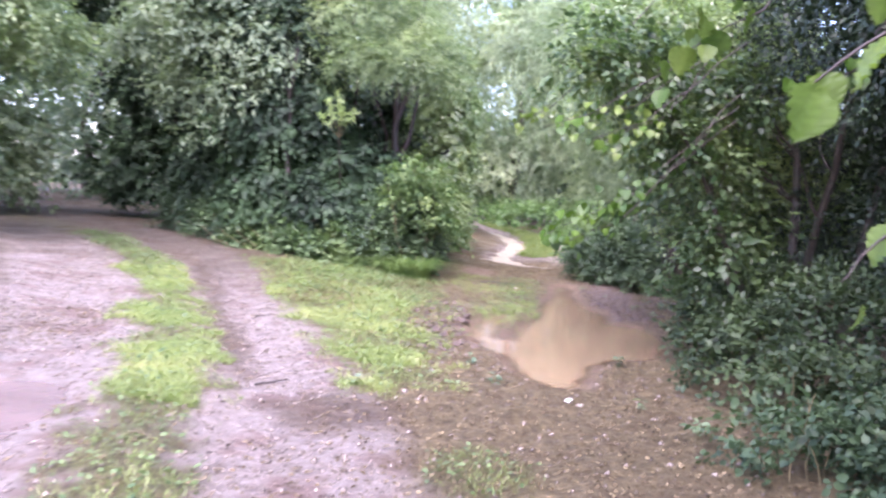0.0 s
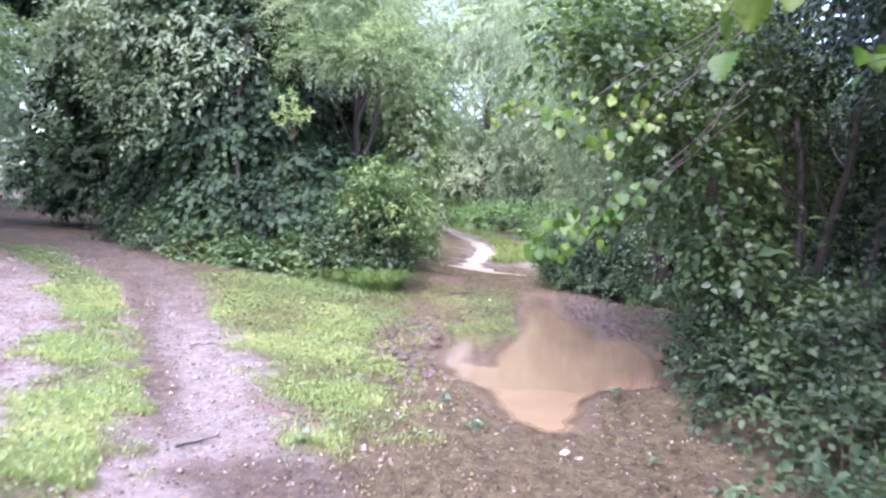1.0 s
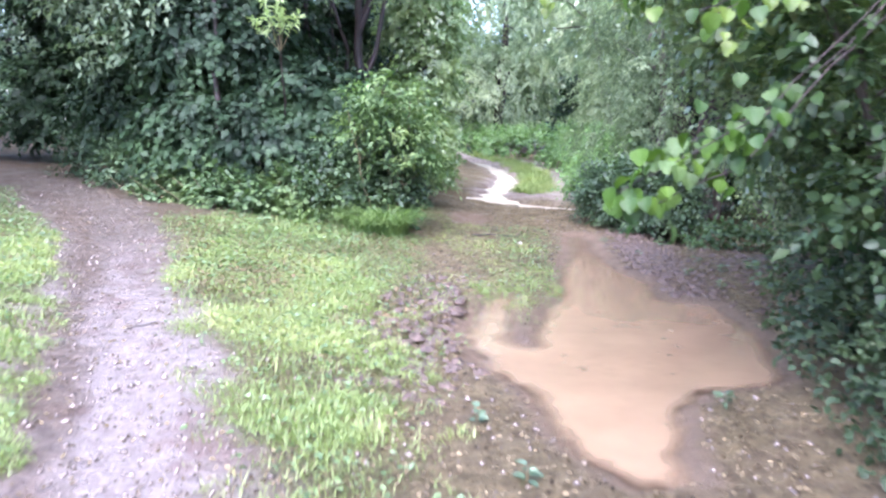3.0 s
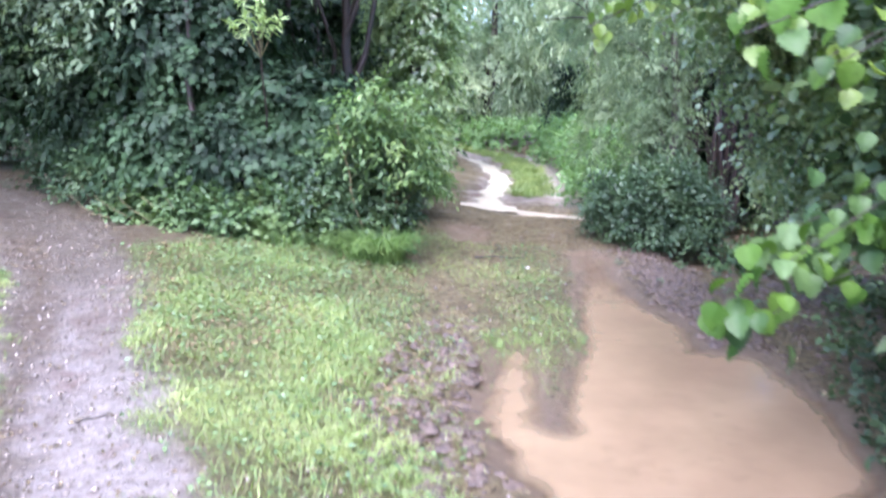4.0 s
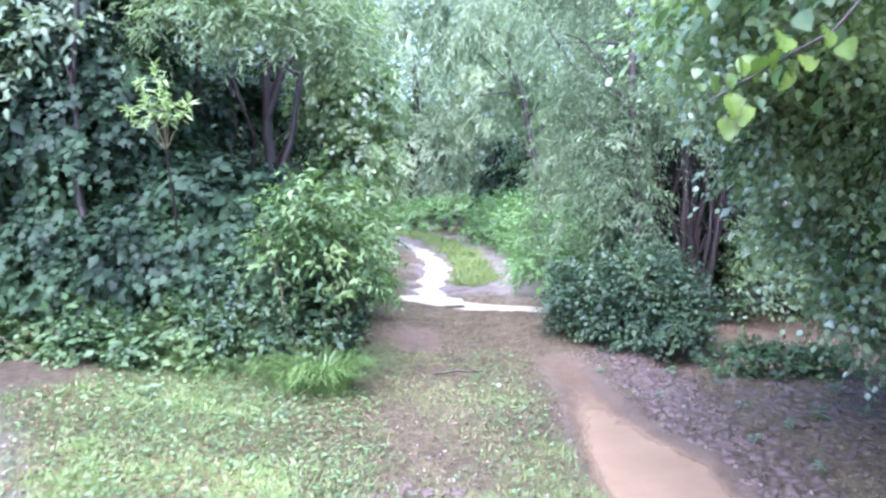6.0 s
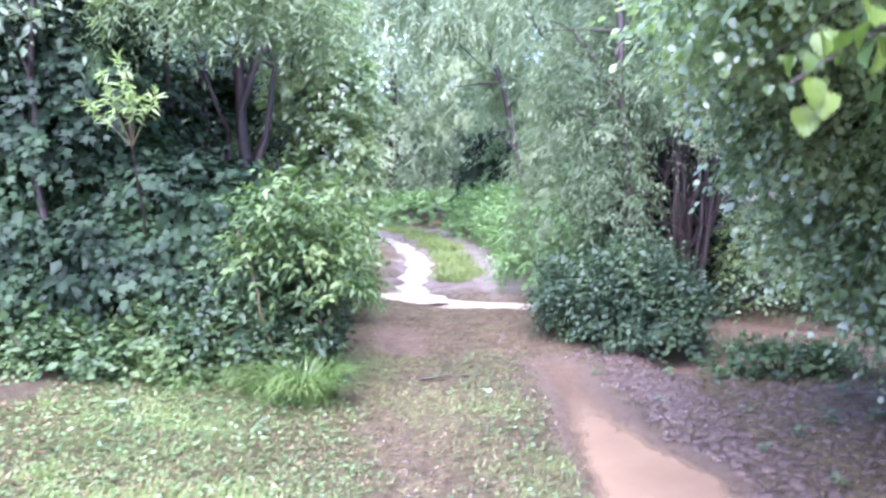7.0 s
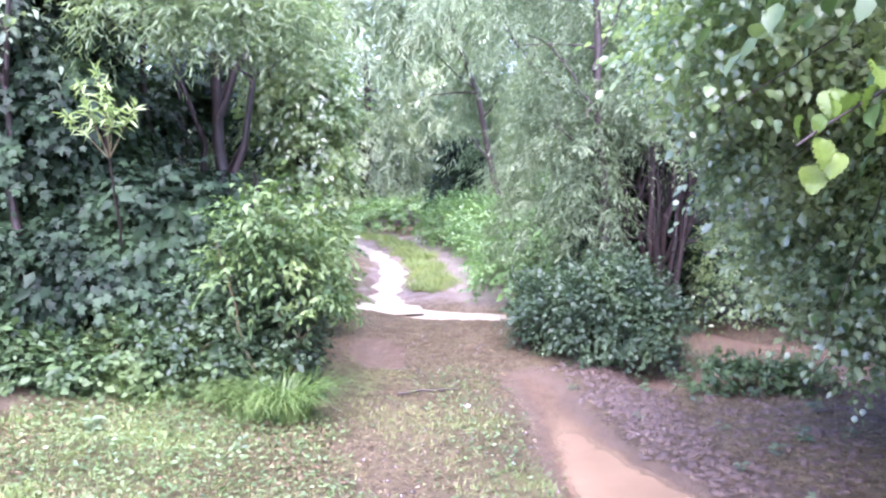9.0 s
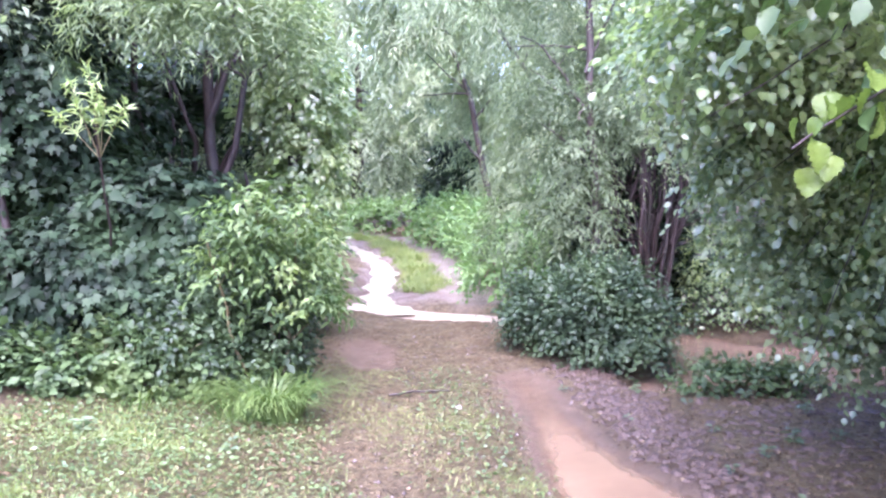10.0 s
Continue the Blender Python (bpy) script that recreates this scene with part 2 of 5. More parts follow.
def whole(name, me, label, category, kind=""):
    return tagged(new(name, me), label, category, kind=kind)


def tube(points, radii, sides=7):
    """A tapered tube along points; verts and quads."""
    pts, radii = np.asarray(points, float), np.asarray(radii, float)
    tan = unit(np.gradient(pts, axis=0))
    ref = np.array([0.31, 0.87, 0.12])
    a = unit(np.cross(tan, ref))
    b = np.cross(tan, a)
    ang = np.linspace(0, 2 * np.pi, sides, endpoint=False)
    ring = np.cos(ang)[None, :, None] * a[:, None] + np.sin(ang)[None, :, None] * b[:, None]
    v = (pts[:, None] + ring * radii[:, None, None]).reshape(-1, 3)
    k = np.arange(sides)
    q = [np.stack([i * sides + k, i * sides + (k + 1) % sides, (i + 1) * sides + (k + 1) % sides, (i + 1) * sides + k], 1) for i in range(len(pts) - 1)]
    return v, np.concatenate(q)


def bent(rng, a, b, n=7, wobble=0.08):
    """A wavering line from a to b."""
    a, b = np.asarray(a, float), np.asarray(b, float)
    t = np.linspace(0, 1, n)[:, None]
    p = a + (b - a) * t
    off = rng.normal(0, wobble, (n, 3)).cumsum(0) * np.sin(np.pi * np.clip(t, 0, 1)) * 0.6
    return p + off


# leaf outlines: x across, y along, z up, length 1
DIAMOND = (np.array([(0, 0, 0), (-0.3, 0.42, 0.08), (0.3, 0.42, 0.08), (0, 1, -0.1)]), np.array([(0, 3, 1), (0, 2, 3)]))
OVAL = (
    np.array([(0, 0, 0), (-0.33, 0.28, 0.07), (0.33, 0.28, 0.07), (-0.28, 0.66, 0.03), (0.28, 0.66, 0.03), (0, 0.45, -0.02), (0, 1, -0.13)]),
    np.array([(0, 5, 1), (0, 2, 5), (1, 5, 3), (5, 2, 4), (3, 5, 6), (5, 4, 6)]),
)
LANCE = (
    np.array([(0, 0, 0), (-0.2, 0.3, 0.05), (0.2, 0.3, 0.05), (-0.15, 0.65, 0.0), (0.15, 0.65, 0.0), (0, 0.45, -0.02), (0, 1, -0.2)]),
    np.array([(0, 5, 1), (0, 2, 5), (1, 5, 3), (5, 2, 4), (3, 5, 6), (5, 4, 6)]),
)
NARROW = (np.array([(0, 0, 0), (-0.085, 0.4, 0.02), (0.085, 0.4, 0.02), (0, 1, -0.16)]), np.array([(0, 3, 1), (0, 2, 3)]))
LOBED = (
    np.array([(0, 0.3, 0.03), (0, 0, 0), (-0.36, 0.1, -0.03), (-0.25, 0.33, 0.04), (-0.5, 0.62, -0.06), (-0.17, 0.62, 0.03), (0, 1, -0.12), (0.17, 0.62, 0.03), (0.5, 0.62, -0.06), (0.25, 0.33, 0.04), (0.36, 0.1, -0.03)]),
    np.array([(0, i, i % 10 + 1) for i in range(1, 11)]),
)


ROUND = (
    np.array([(0, 0.08, 0), (-0.2, 0.1, 0.05), (0.2, 0.1, 0.05), (-0.38, 0.36, 0.1), (0.38, 0.36, 0.1), (-0.33, 0.66, 0.06), (0.33, 0.66, 0.06), (-0.13, 0.86, -0.03), (0.13, 0.86, -0.03), (0, 0.4, 0.0), (0, 0.7, -0.05), (0, 1, -0.16)]),
    np.array([(0, 9, 1), (0, 2, 9), (1, 9, 3), (2, 4, 9), (3, 9, 5), (4, 6, 9), (5, 9, 10), (6, 10, 9), (5, 10, 7), (6, 8, 10), (7, 10, 11), (8, 11, 10)]),
)


def leaf_mesh(name, pos, along, up, size, outline, mat):
    """One mesh of many separate leaves."""
    tv, tf = outline
    y = unit(along)
    x = unit(np.cross(y, up))
    z = np.cross(x, y)
    size = np.asarray(size)[:, None, None]
    v = pos[:, None] + size * (tv[None, :, :1] * x[:, None] + tv[None, :, 1:2] * y[:, None] + tv[None, :, 2:] * z[:, None])
    f = tf[None] + (np.arange(len(pos)) * len(tv))[:, None, None]
    return mesh_of(name, v.reshape(-1, 3), f.reshape(-1, tf.shape[1]), mat)


def lumps(rng, p, scale):
    """A smooth wavering value in -1..1 for each point."""
    out = np.zeros(len(p))
    for _ in range(6):
        out += np.sin(p @ (rng.normal(0, 1, 3) * scale) + rng.uniform(0, 6.28))
    return out / 3.5


def sprays(rng, lobes, count, per=8, leaf=0.08, twig=0.25, droop=0.3, flat=0.6, shell=0.35, low=None):
    """Leaves set in two ranks along short twigs, which stand on the skin of a heap of rounded lobes."""
    lobes = np.asarray(lobes, float)
    c, r = lobes[:, :3], lobes[:, 3:]
    area = (r[:, 0] * r[:, 1] + r[:, 0] * r[:, 2] + r[:, 1] * r[:, 2])
    pick = rng.choice(len(lobes), count * 2, p=area / area.sum())
    d = unit(rng.normal(0, 1, (count * 2, 3)))
    d[:, 2] = np.where(d[:, 2] < -0.5, -d[:, 2], d[:, 2])
    rad = 1 - shell * rng.random(count * 2) ** 1.3
    p = c[pick] + d * r[pick] * rad[:, None]
    rad = 1 + 0.16 * lumps(rng, p, 2.4) + 0.1 * lumps(rng, p, 6.0)
    p = c[pick] + (p - c[pick]) * rad[:, None]
    inside = np.zeros(len(p), bool)
    for k in range(len(lobes)):
        inside |= (pick != k) & ((((p - c[k]) / (r[k] * 0.72)) ** 2).sum(1) < 1)
    ok = ~inside
    if low is not None:
        ok &= p[:, 2] > low
    p, out = p[ok][:count], unit(d / r[pick])[ok][:count]
    n = len(p)
    way = unit(out * 0.8 + rng.normal(0, 0.4, (n, 3)) + np.array([0, 0, -droop]))
    side = unit(np.cross(way, np.array([0, 0, 1.0]) + rng.normal(0, 0.3, (n, 3))))
    length = twig * rng.uniform(0.6, 1.3, n)
    P, D, N, S = [], [], [], []
    for j in range(per):
        sign = 1 if j % 2 else -1
        last = j == per - 1
        t = (j + 0.4) / per
        P.append(p + way * (length * t)[:, None] + rng.normal(0, 0.012, (n, 3)) - np.array([0, 0, 1]) * (droop * 0.3 * length * t * t)[:, None])
        D.append(way * (1.0 if last else 0.5) + side * (0 if last else sign * 0.8) + rng.normal(0, 0.28, (n, 3)) + np.array([0, 0, -droop * 0.6]))
        N.append(np.array([0, 0, flat]) + out * (1 - flat) * 1.3 + rng.normal(0, 0.33, (n, 3)))
        S.append(leaf * rng.uniform(0.6, 1.2, n) * (1 - 0.25 * abs(t - 0.5)))
    return np.concatenate(P), np.concatenate(D), np.concatenate(N), np.concatenate(S)


def shrub(name, seed, x, y, z, lobes, count, label, category, mat, outline, stems=(), bark=BARK, group="", fill=0.0, single=None, **kw):
    """A bush or tree: stems of their own and a crown of leaves on twigs. Lobes and stems are given from its foot."""
    rng = np.random.default_rng(seed)
    ob = thing(name, x, y, z, label, category, group)
    for a, b, r0, r1 in stems:
        line = bent(rng, a, b, 9, 0.035 * np.linalg.norm(np.subtract(b, a)))
        stem = part("trunk" if r0 > 0.05 else "stem", mesh_of("stem", *tube(line, np.linspace(r0, r1, 9)), bark, True), ob)
        pieces = []
        for _ in range(5):
            k = rng.integers(3, 8)
            end = line[k] + unit(rng.normal(0, 0.8, 3) + np.array([0, 0, 1.2])) * rng.uniform(0.25, 0.5) * np.linalg.norm(np.subtract(b, a)) * 0.45
            r = (r0 + (r1 - r0) * k / 8) * 0.55
            pieces.append(tube(bent(rng, line[k], end, 5, 0.04), np.linspace(r, r * 0.25, 5), 5))
        if r0 > 0.03:
            for piece in pieces:
                part("limb", mesh_of("limb", *piece, bark, True), stem)
        elif r0 > 0.01:
            for piece in pieces[:2]:
                part("side_twig", mesh_of("side_twig", *piece, bark, True), stem)
    pos, along, up, size = sprays(rng, lobes, count, **kw)
    if single:
        front = np.argsort(pos @ np.array(single[2] if len(single) > 2 else (0, 1.0, 0)))[: single[0] * 4]
        chosen = np.sort(rng.choice(front, single[0], replace=False))
        blade = mesh_of("leaf", *(ROUND if outline is OVAL else outline), single[1])
        for k in chosen:
            y_ = unit(along[k])
            x_ = unit(np.cross(y_, up[k]))
            z_ = np.cross(x_, y_)
            m = Matrix([[*(size[k] * np.array([x_[i], y_[i], z_[i]])), pos[k][i]] for i in range(3)] + [[0, 0, 0, 1]])
            part("leaf", blade, ob).matrix_basis = m
        rest = np.ones(len(pos), bool)
        rest[chosen] = False
        pos, along, up, size = pos[rest], along[rest], up[rest], size[rest]
    part("crown", leaf_mesh("crown", pos, along, up, size, outline, mat), ob, kind="stuff")
    if fill:
        kw2 = dict(kw)
        kw2.update(leaf=kw.get("leaf", 0.08) * 1.7, shell=0.3, twig=kw.get("twig", 0.25))
        small = [(a, b, c, d * 0.75, e * 0.75, f * 0.75) for a, b, c, d, e, f in lobes]
        part("inner_crown", leaf_mesh("inner", *sprays(rng, small, int(count * fill), **kw2), NARROW if outline is NARROW else DIAMOND, mat), ob, kind="stuff")
    return ob


def heap(seed, n, box, size, flat=1.0):
    """Lobes scattered in a box (x0, x1, y0, y1, z0, z1)."""
    rng = np.random.default_rng(seed)
    x0, x1, y0, y1, z0, z1 = box
    out = []
    for _ in range(n):
        s = size * rng.uniform(0.65, 1.25)
        out.append((rng.uniform(x0, x1), rng.uniform(y0, y1), rng.uniform(z0, z1), s, s, s * flat))
    return out


# ---- ground ----
STRIP = [(3.5, -40), (0.6, -8), (-0.3, -1.0), (-0.6, 1.0), (-0.95, 2.9), (-1.25, 3.9), (-1.8, 5.5), (-2.75, 7.8), (-3.85, 9.8), (-5.4, 12.0), (-8.5, 15.0), (-14, 18)]
RUT_R = [(4.3, -40), (1.4, -8), (0.4, -1.0), (0.1, 0.5), (-0.3, 2.6), (-0.75, 4.2), (-1.3, 5.8), (-2.15, 7.8), (-3.1, 10.0), (-4.4, 12.0), (-7.2, 15.0), (-13, 18)]
RUT_L = [(2.7, -40), (-0.2, -8), (-1.1, -1.0), (-1.4, 0.5), (-1.75, 2.8), (-2.05, 4.0), (-2.7, 5.6), (-3.6, 7.6), (-4.8, 9.7), (-6.3, 11.6), (-9.2, 14.4), (-14, 17)]
TRACK = [(3.5, -40), (1.0, -8), (0.7, 1.0), (0.6, 4.0), (0.75, 7.0), (0.8, 10.0), (0.85, 13.0), (1.05, 16.5), (1.3, 20.0), (1.5, 24.0), (1.2, 28.0), (0.2, 31.0), (-2.5, 34.0)]
BROOK = [(14, 11.2), (9, 12.1), (6.5, 12.8), (5.0, 13.2), (4.1, 14.2), (3.4, 15.6), (2.3, 16.7), (1.1, 17.3), (0.3, 18.0), (-1.5, 19.2), (-6, 21)]
VERGE = [(-2.85, 10.9), (-1.45, 7.6), (-0.75, 6.1), (-0.2, 4.85), (0.08, 5.2), (0.05, 6.6), (-0.1, 8.8), (-0.35, 11.6), (-1.4, 12.3), (-2.6, 11.9)]
PUDDLE_MAIN = [(0.95, 5.62), (1.2, 5.66), (1.36, 6.6), (1.58, 6.88), (2.06, 7.12), (2.25, 8.1), (2.2, 9.2), (1.84, 9.4), (1.86, 10.1), (1.68, 10.7), (1.62, 11.5), (1.72, 12.9), (1.6, 13.4), (1.3, 13.2), (1.22, 11.7), (1.08, 10.7), (0.93, 9.4), (0.72, 8.2), (0.66, 7.75), (0.58, 7.85), (0.62, 9.2), (0.38, 9.4), (0.2, 7.9), (0.3, 7.2), (0.62, 6.75), (0.74, 6.0)]
SIDE_POOL = [(0.0, 13.55), (0.3, 13.6), (0.4, 14.7), (0.12, 15.3), (-0.14, 15.0), (-0.16, 14.0)]


BROOK_ARM = [(5.2, 13.0), (4.2, 12.9), (3.5, 13.2), (2.9, 12.95)]


def to_line(x, y, line):
    best = np.full(np.shape(x), 1e9)
    for (ax, ay), (bx, by) in zip(line[:-1], line[1:]):
        t = np.clip(((x - ax) * (bx - ax) + (y - ay) * (by - ay)) / ((bx - ax) ** 2 + (by - ay) ** 2), 0, 1)
        best = np.minimum(best, np.hypot(x - ax - t * (bx - ax), y - ay - t * (by - ay)))
    return best


def in_area(x, y, poly):
    """How far inside a polygon (plus) or outside of it (minus)."""
    inside = np.zeros(np.shape(x), bool)
    for (ax, ay), (bx, by) in zip(poly, poly[1:] + poly[:1]):
        cross = (ay > y) != (by > y)
        inside ^= cross & (x < (bx - ax) * (y - ay) / (by - ay + 1e-12) + ax)
    return np.where(inside, 1, -1) * to_line(x, y, poly + poly[:1])


def wave(x, y, f, seed):
    r = np.random.default_rng(seed)
    out = 0
    for _ in range(7):
        a, ph, k = r.uniform(0, 6.28), r.uniform(0, 6.28), f * r.uniform(0.6, 1.6)
        out = out + np.sin(k * (x * np.cos(a) + y * np.sin(a)) + ph)
    return out / 4


def step(v, lo, hi):
    t = np.clip((v - lo) / (hi - lo), 0, 1)
    return t * t * (3 - 2 * t)


def pool_depth(x, y):
    d = np.maximum(in_area(x, y, PUDDLE_MAIN), in_area(x, y, SIDE_POOL) - 0.04)
    q = np.where(d > 0, d / 0.32, d / 0.35) + 0.04
    return np.maximum(q, -9.0) + 0.05 * wave(x, y, 7, 11) + 0.06 * wave(x, y, 17, 12) + 0.05 * wave(x, y, 36, 13)


def height(x, y):
    x, y = np.asarray(x, float), np.asarray(y, float)
    left = np.maximum(0, 0.6 - x)
    z = 0.03 + 0.4 * np.tanh(0.06 * left / 0.4) + 0.2 * np.tanh(0.03 * np.maximum(0, y - 7) / 0.2) * np.clip(-x / 3, 0, 1)
    z = z + 0.05 * np.maximum(0, x - 3) * step(y, 15, 18) + 0.018 * np.clip(y - 20, 0, 15)
    lane = np.minimum(to_line(x, y, RUT_R), to_line(x, y, RUT_L))
    z = z - 0.045 * (1 - step(lane, 0.15, 0.5))
    mud = 1 - step(to_line(x, y, TRACK), 0.9, 2.0)
    churn = 0.9 + 1.5 * step(1 - np.hypot((x + 0.05) / 0.5, (y - 8.0) / 2.0), 0, 0.4)
    z = z + mud * (1 - 0.55 * step(pool_depth(x, y), -0.2, 0.3)) * churn * (0.012 * wave(x, y, 9, 3) + 0.012 * wave(x, y, 24, 4) + 0.007 * wave(x, y, 47, 14)) + 0.012 * wave(x, y, 3, 5) + 0.006 * wave(x, y, 40, 6)
    z = z - 0.115 * step(pool_depth(x, y), -0.22, 0.6) * (1 - 0.5 * step(y, 11.2, 12.2))
    z = z - 0.12 * (1 - step(to_line(x, y, BROOK_ARM) + 0.08 * wave(x, y, 6, 25), 0.25, 0.75))
    z = z - 0.24 * (1 - step(to_line(x, y, BROOK) * (1 + 0.45 * step(2.7 - x, 0, 0.6)) + 0.1 * wave(x, y, 4, 23) + 0.05 * wave(x, y, 12, 24), 0.3, 0.9))
    z = z - 0.11 * (1 - step(to_line(x, y, RILL) + 0.09 * wave(x, y, 5, 21) + 0.05 * wave(x, y, 13, 22), 0.1, 0.42))
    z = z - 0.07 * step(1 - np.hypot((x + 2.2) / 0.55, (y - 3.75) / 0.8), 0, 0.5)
    return z


RILL = [(0.45, 17.6), (0.45, 19.5), (0.75, 21.5), (0.8, 23.5), (0.45, 27.0), (-0.2, 29.5), (-1.4, 31.5)]


def axis(lo, hi, fine, reach, grow=1.25):
    mid = list(np.arange(lo, hi, fine))
    a, s, v = [], fine, mid[-1]
    while v < reach:
        s *= grow
        v += s
        a.append(v)
    b, s, v = [], fine, lo
    while v > -reach:
        s *= grow
        v -= s
        b.append(v)
    return np.array(b[::-1] + mid + a)


def build_ground():
    xs = axis(-3.3, 3.6, 0.04, 300, 1.2)
    far = axis(15.0, 30.0, 0.09, 300, 1.3)
    near = axis(2.0, 15.0, 0.045, 300, 1.3)
    ys = np.concatenate([near[near < 15.0], far[far >= 15.0]])
    X, Y = np.meshgrid(xs, ys)
    x, y = X.ravel(), Y.ravel()
    z = height(x, y) * step(60 - np.hypot(x, y - 10), 0, 20)
    nx, ny = len(xs), len(ys)
    i = (np.arange(ny - 1)[:, None] * nx + np.arange(nx - 1)[None]).ravel()
    me = mesh_of("ground", np.stack([x, y, z], 1), np.stack([i, i + 1, i + nx + 1, i + nx], 1), GROUND, True)
    rag = 0.18 * wave(x, y, 5, 8) + 0.1 * wave(x, y, 14, 9)
    lane = np.minimum(to_line(x, y, RUT_R), to_line(x, y, RUT_L))
    ridge = (1 - step(np.abs(x - 2.05 - 0.05 * (y - 10)) + rag * 0.6, 0.15, 0.5)) * step(y, 8.5, 10) * step(16 - y, 0, 1)
    masks = {
        "turf": turf_mask(x, y),
        "lane": np.maximum(1 - step(np.minimum(to_line(x, y, STRIP), lane) + rag * 0.6, 0.55, 0.85), 0.85 * step(y, 17.5, 19) * (1 - step(to_line(x, y, TRACK) + rag, 0.8, 1.4))),
        "tread": 0.8 * np.maximum(np.maximum(ridge, (1 - step(to_line(x + 0.13, y, RUT_R) + rag * 0.6, 0.04, 0.2)) * step(y, 4, 6)), step(1 - np.hypot((x + 0.35) / 0.55, (y - 4.35) / 0.55) + rag, 0.1, 0.5)),
        "gravel": 0.85 * step(y, 17.3, 18.0) * (1 - step(np.abs(x - 1.95 + 0.02 * (y - 20)) + rag * 0.7, 0.3, 0.65)) * step(27 - y, 0, 4),
        # where overhead trees' shade is painted on the lane
        "shaded_earth": step(y + 0.35 * x + rag * 4, 6.0, 10.5) * (x < -0.9),
        "path": 1 - step(to_line(x, y, TRACK) + rag, 2.6, 4.2),
        "silt": step(pool_depth(x, y), -0.4, 0.02) * 0.92,
    }
    for name, v in masks.items():
        me.attributes.new(name, "FLOAT", "POINT").data.foreach_set("value", np.asarray(v, np.float32))
    whole("ground", me, "wet muddy ground with ruts, gravel and thin turf", "ground", "structure")


def turf_mask(x, y):
    rag = 0.14 * wave(x, y, 6, 18) + 0.12 * wave(x, y, 17, 19) + 0.06 * wave(x, y, 38, 20)
    strip = 1 - step(to_line(x, y, STRIP) + rag, 0.1, 0.42)
    verge = step(in_area(x, y, VERGE) + rag, -0.22, 0.3)
    mid = (1 - step(to_line(x, y, [(1.3, 19.5), (1.5, 24), (1.1, 28.5), (0, 31.5)]) + rag, 0.14, 0.4))
    left = step(-x - 3.2 - 0.42 * (y - 3.5) + rag, 0.0, 0.4) * step(12 - y, 0, 3)
    near = step(1 - np.hypot((x - 0.5) / 0.38, (y - 3.5) / 0.6) + rag, 0.1, 0.6)
    bank = 0.16 * step(1 - np.hypot((x - 2.9) / 0.9, (y - 10.8) / 1.7) + rag, 0.0, 0.5)
    crown = (1 - step(np.abs(x - 0.68 - 0.02 * (y - 9)) + rag, 0.15, 0.55)) * step(y, 8, 9.5) * step(18 - y, 1, 3) * 0.3
    return np.clip(np.maximum.reduce([strip, verge, mid, left, near, crown, bank]), 0, 1) * 0.9


build_ground()


def water_sheet(name, x0, x1, y0, y1, z, stepsize, keep, mat, label, category):
    """A level sheet of water over the cells of a grid that keep() accepts."""
    xs, ys = np.arange(x0, x1, stepsize), np.arange(y0, y1, stepsize)
    X, Y = np.meshgrid(xs, ys)
    nx, ny = X.shape[1], X.shape[0]
    i = (np.arange(ny - 1)[:, None] * nx + np.arange(nx - 1)[None]).ravel()
    cx, cy = X.ravel()[i] + stepsize / 2, Y.ravel()[i] + stepsize / 2
    i = i[keep(cx, cy)]
    f = np.stack([i, i + 1, i + nx + 1, i + nx], 1)
    used, inv = np.unique(f, return_inverse=True)
    zz = z(X.ravel()[used], Y.ravel()[used]) if callable(z) else np.full(len(used), z)
    v = np.stack([X.ravel()[used], Y.ravel()[used], zz], 1)
    me = mesh_of(name, v, inv.reshape(f.shape), mat, True)
    me.attributes.new("depth", "FLOAT", "POINT").data.foreach_set("value", np.asarray(v[:, 2] - height(v[:, 0], v[:, 1]), np.float32))
    whole(name, me, label, category, "structure")


water_sheet("puddle", -0.5, 2.8, 5, 16, 0.0, 0.05, lambda x, y: pool_depth(x, y) > -0.3, PUDDLE, "shallow orange-brown silty puddle in the muddy track", "puddle")
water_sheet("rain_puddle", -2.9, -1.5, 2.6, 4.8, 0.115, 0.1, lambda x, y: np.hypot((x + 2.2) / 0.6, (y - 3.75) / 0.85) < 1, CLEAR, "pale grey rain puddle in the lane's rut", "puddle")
water_sheet("ford_water", -3, 2.52, 15.5, 20, -0.06, 0.07, lambda x, y: to_line(x, y, BROOK) < 0.8, RUNOFF, "rippled stream running across the track, sky glint in its pale colour", "stream")
water_sheet("brook", 2.3, 12, 11, 22, -0.06, 0.12, lambda x, y: ((to_line(x, y, BROOK) < 1.0) | (to_line(x, y, BROOK_ARM) < 0.75)) & (x > 2.45), CREEK, "brown swollen brook crossing the muddy track", "brook")
water_sheet("rill", -2.5, 1.6, 17.4, 32, lambda x, y: 0.018 * np.maximum(0, y - 20) - 0.02, 0.06, lambda x, y: to_line(x, y, RILL) < 0.5, RUNOFF, "rippled runoff in the far track's rut, sky glint in its pale colour", "water")


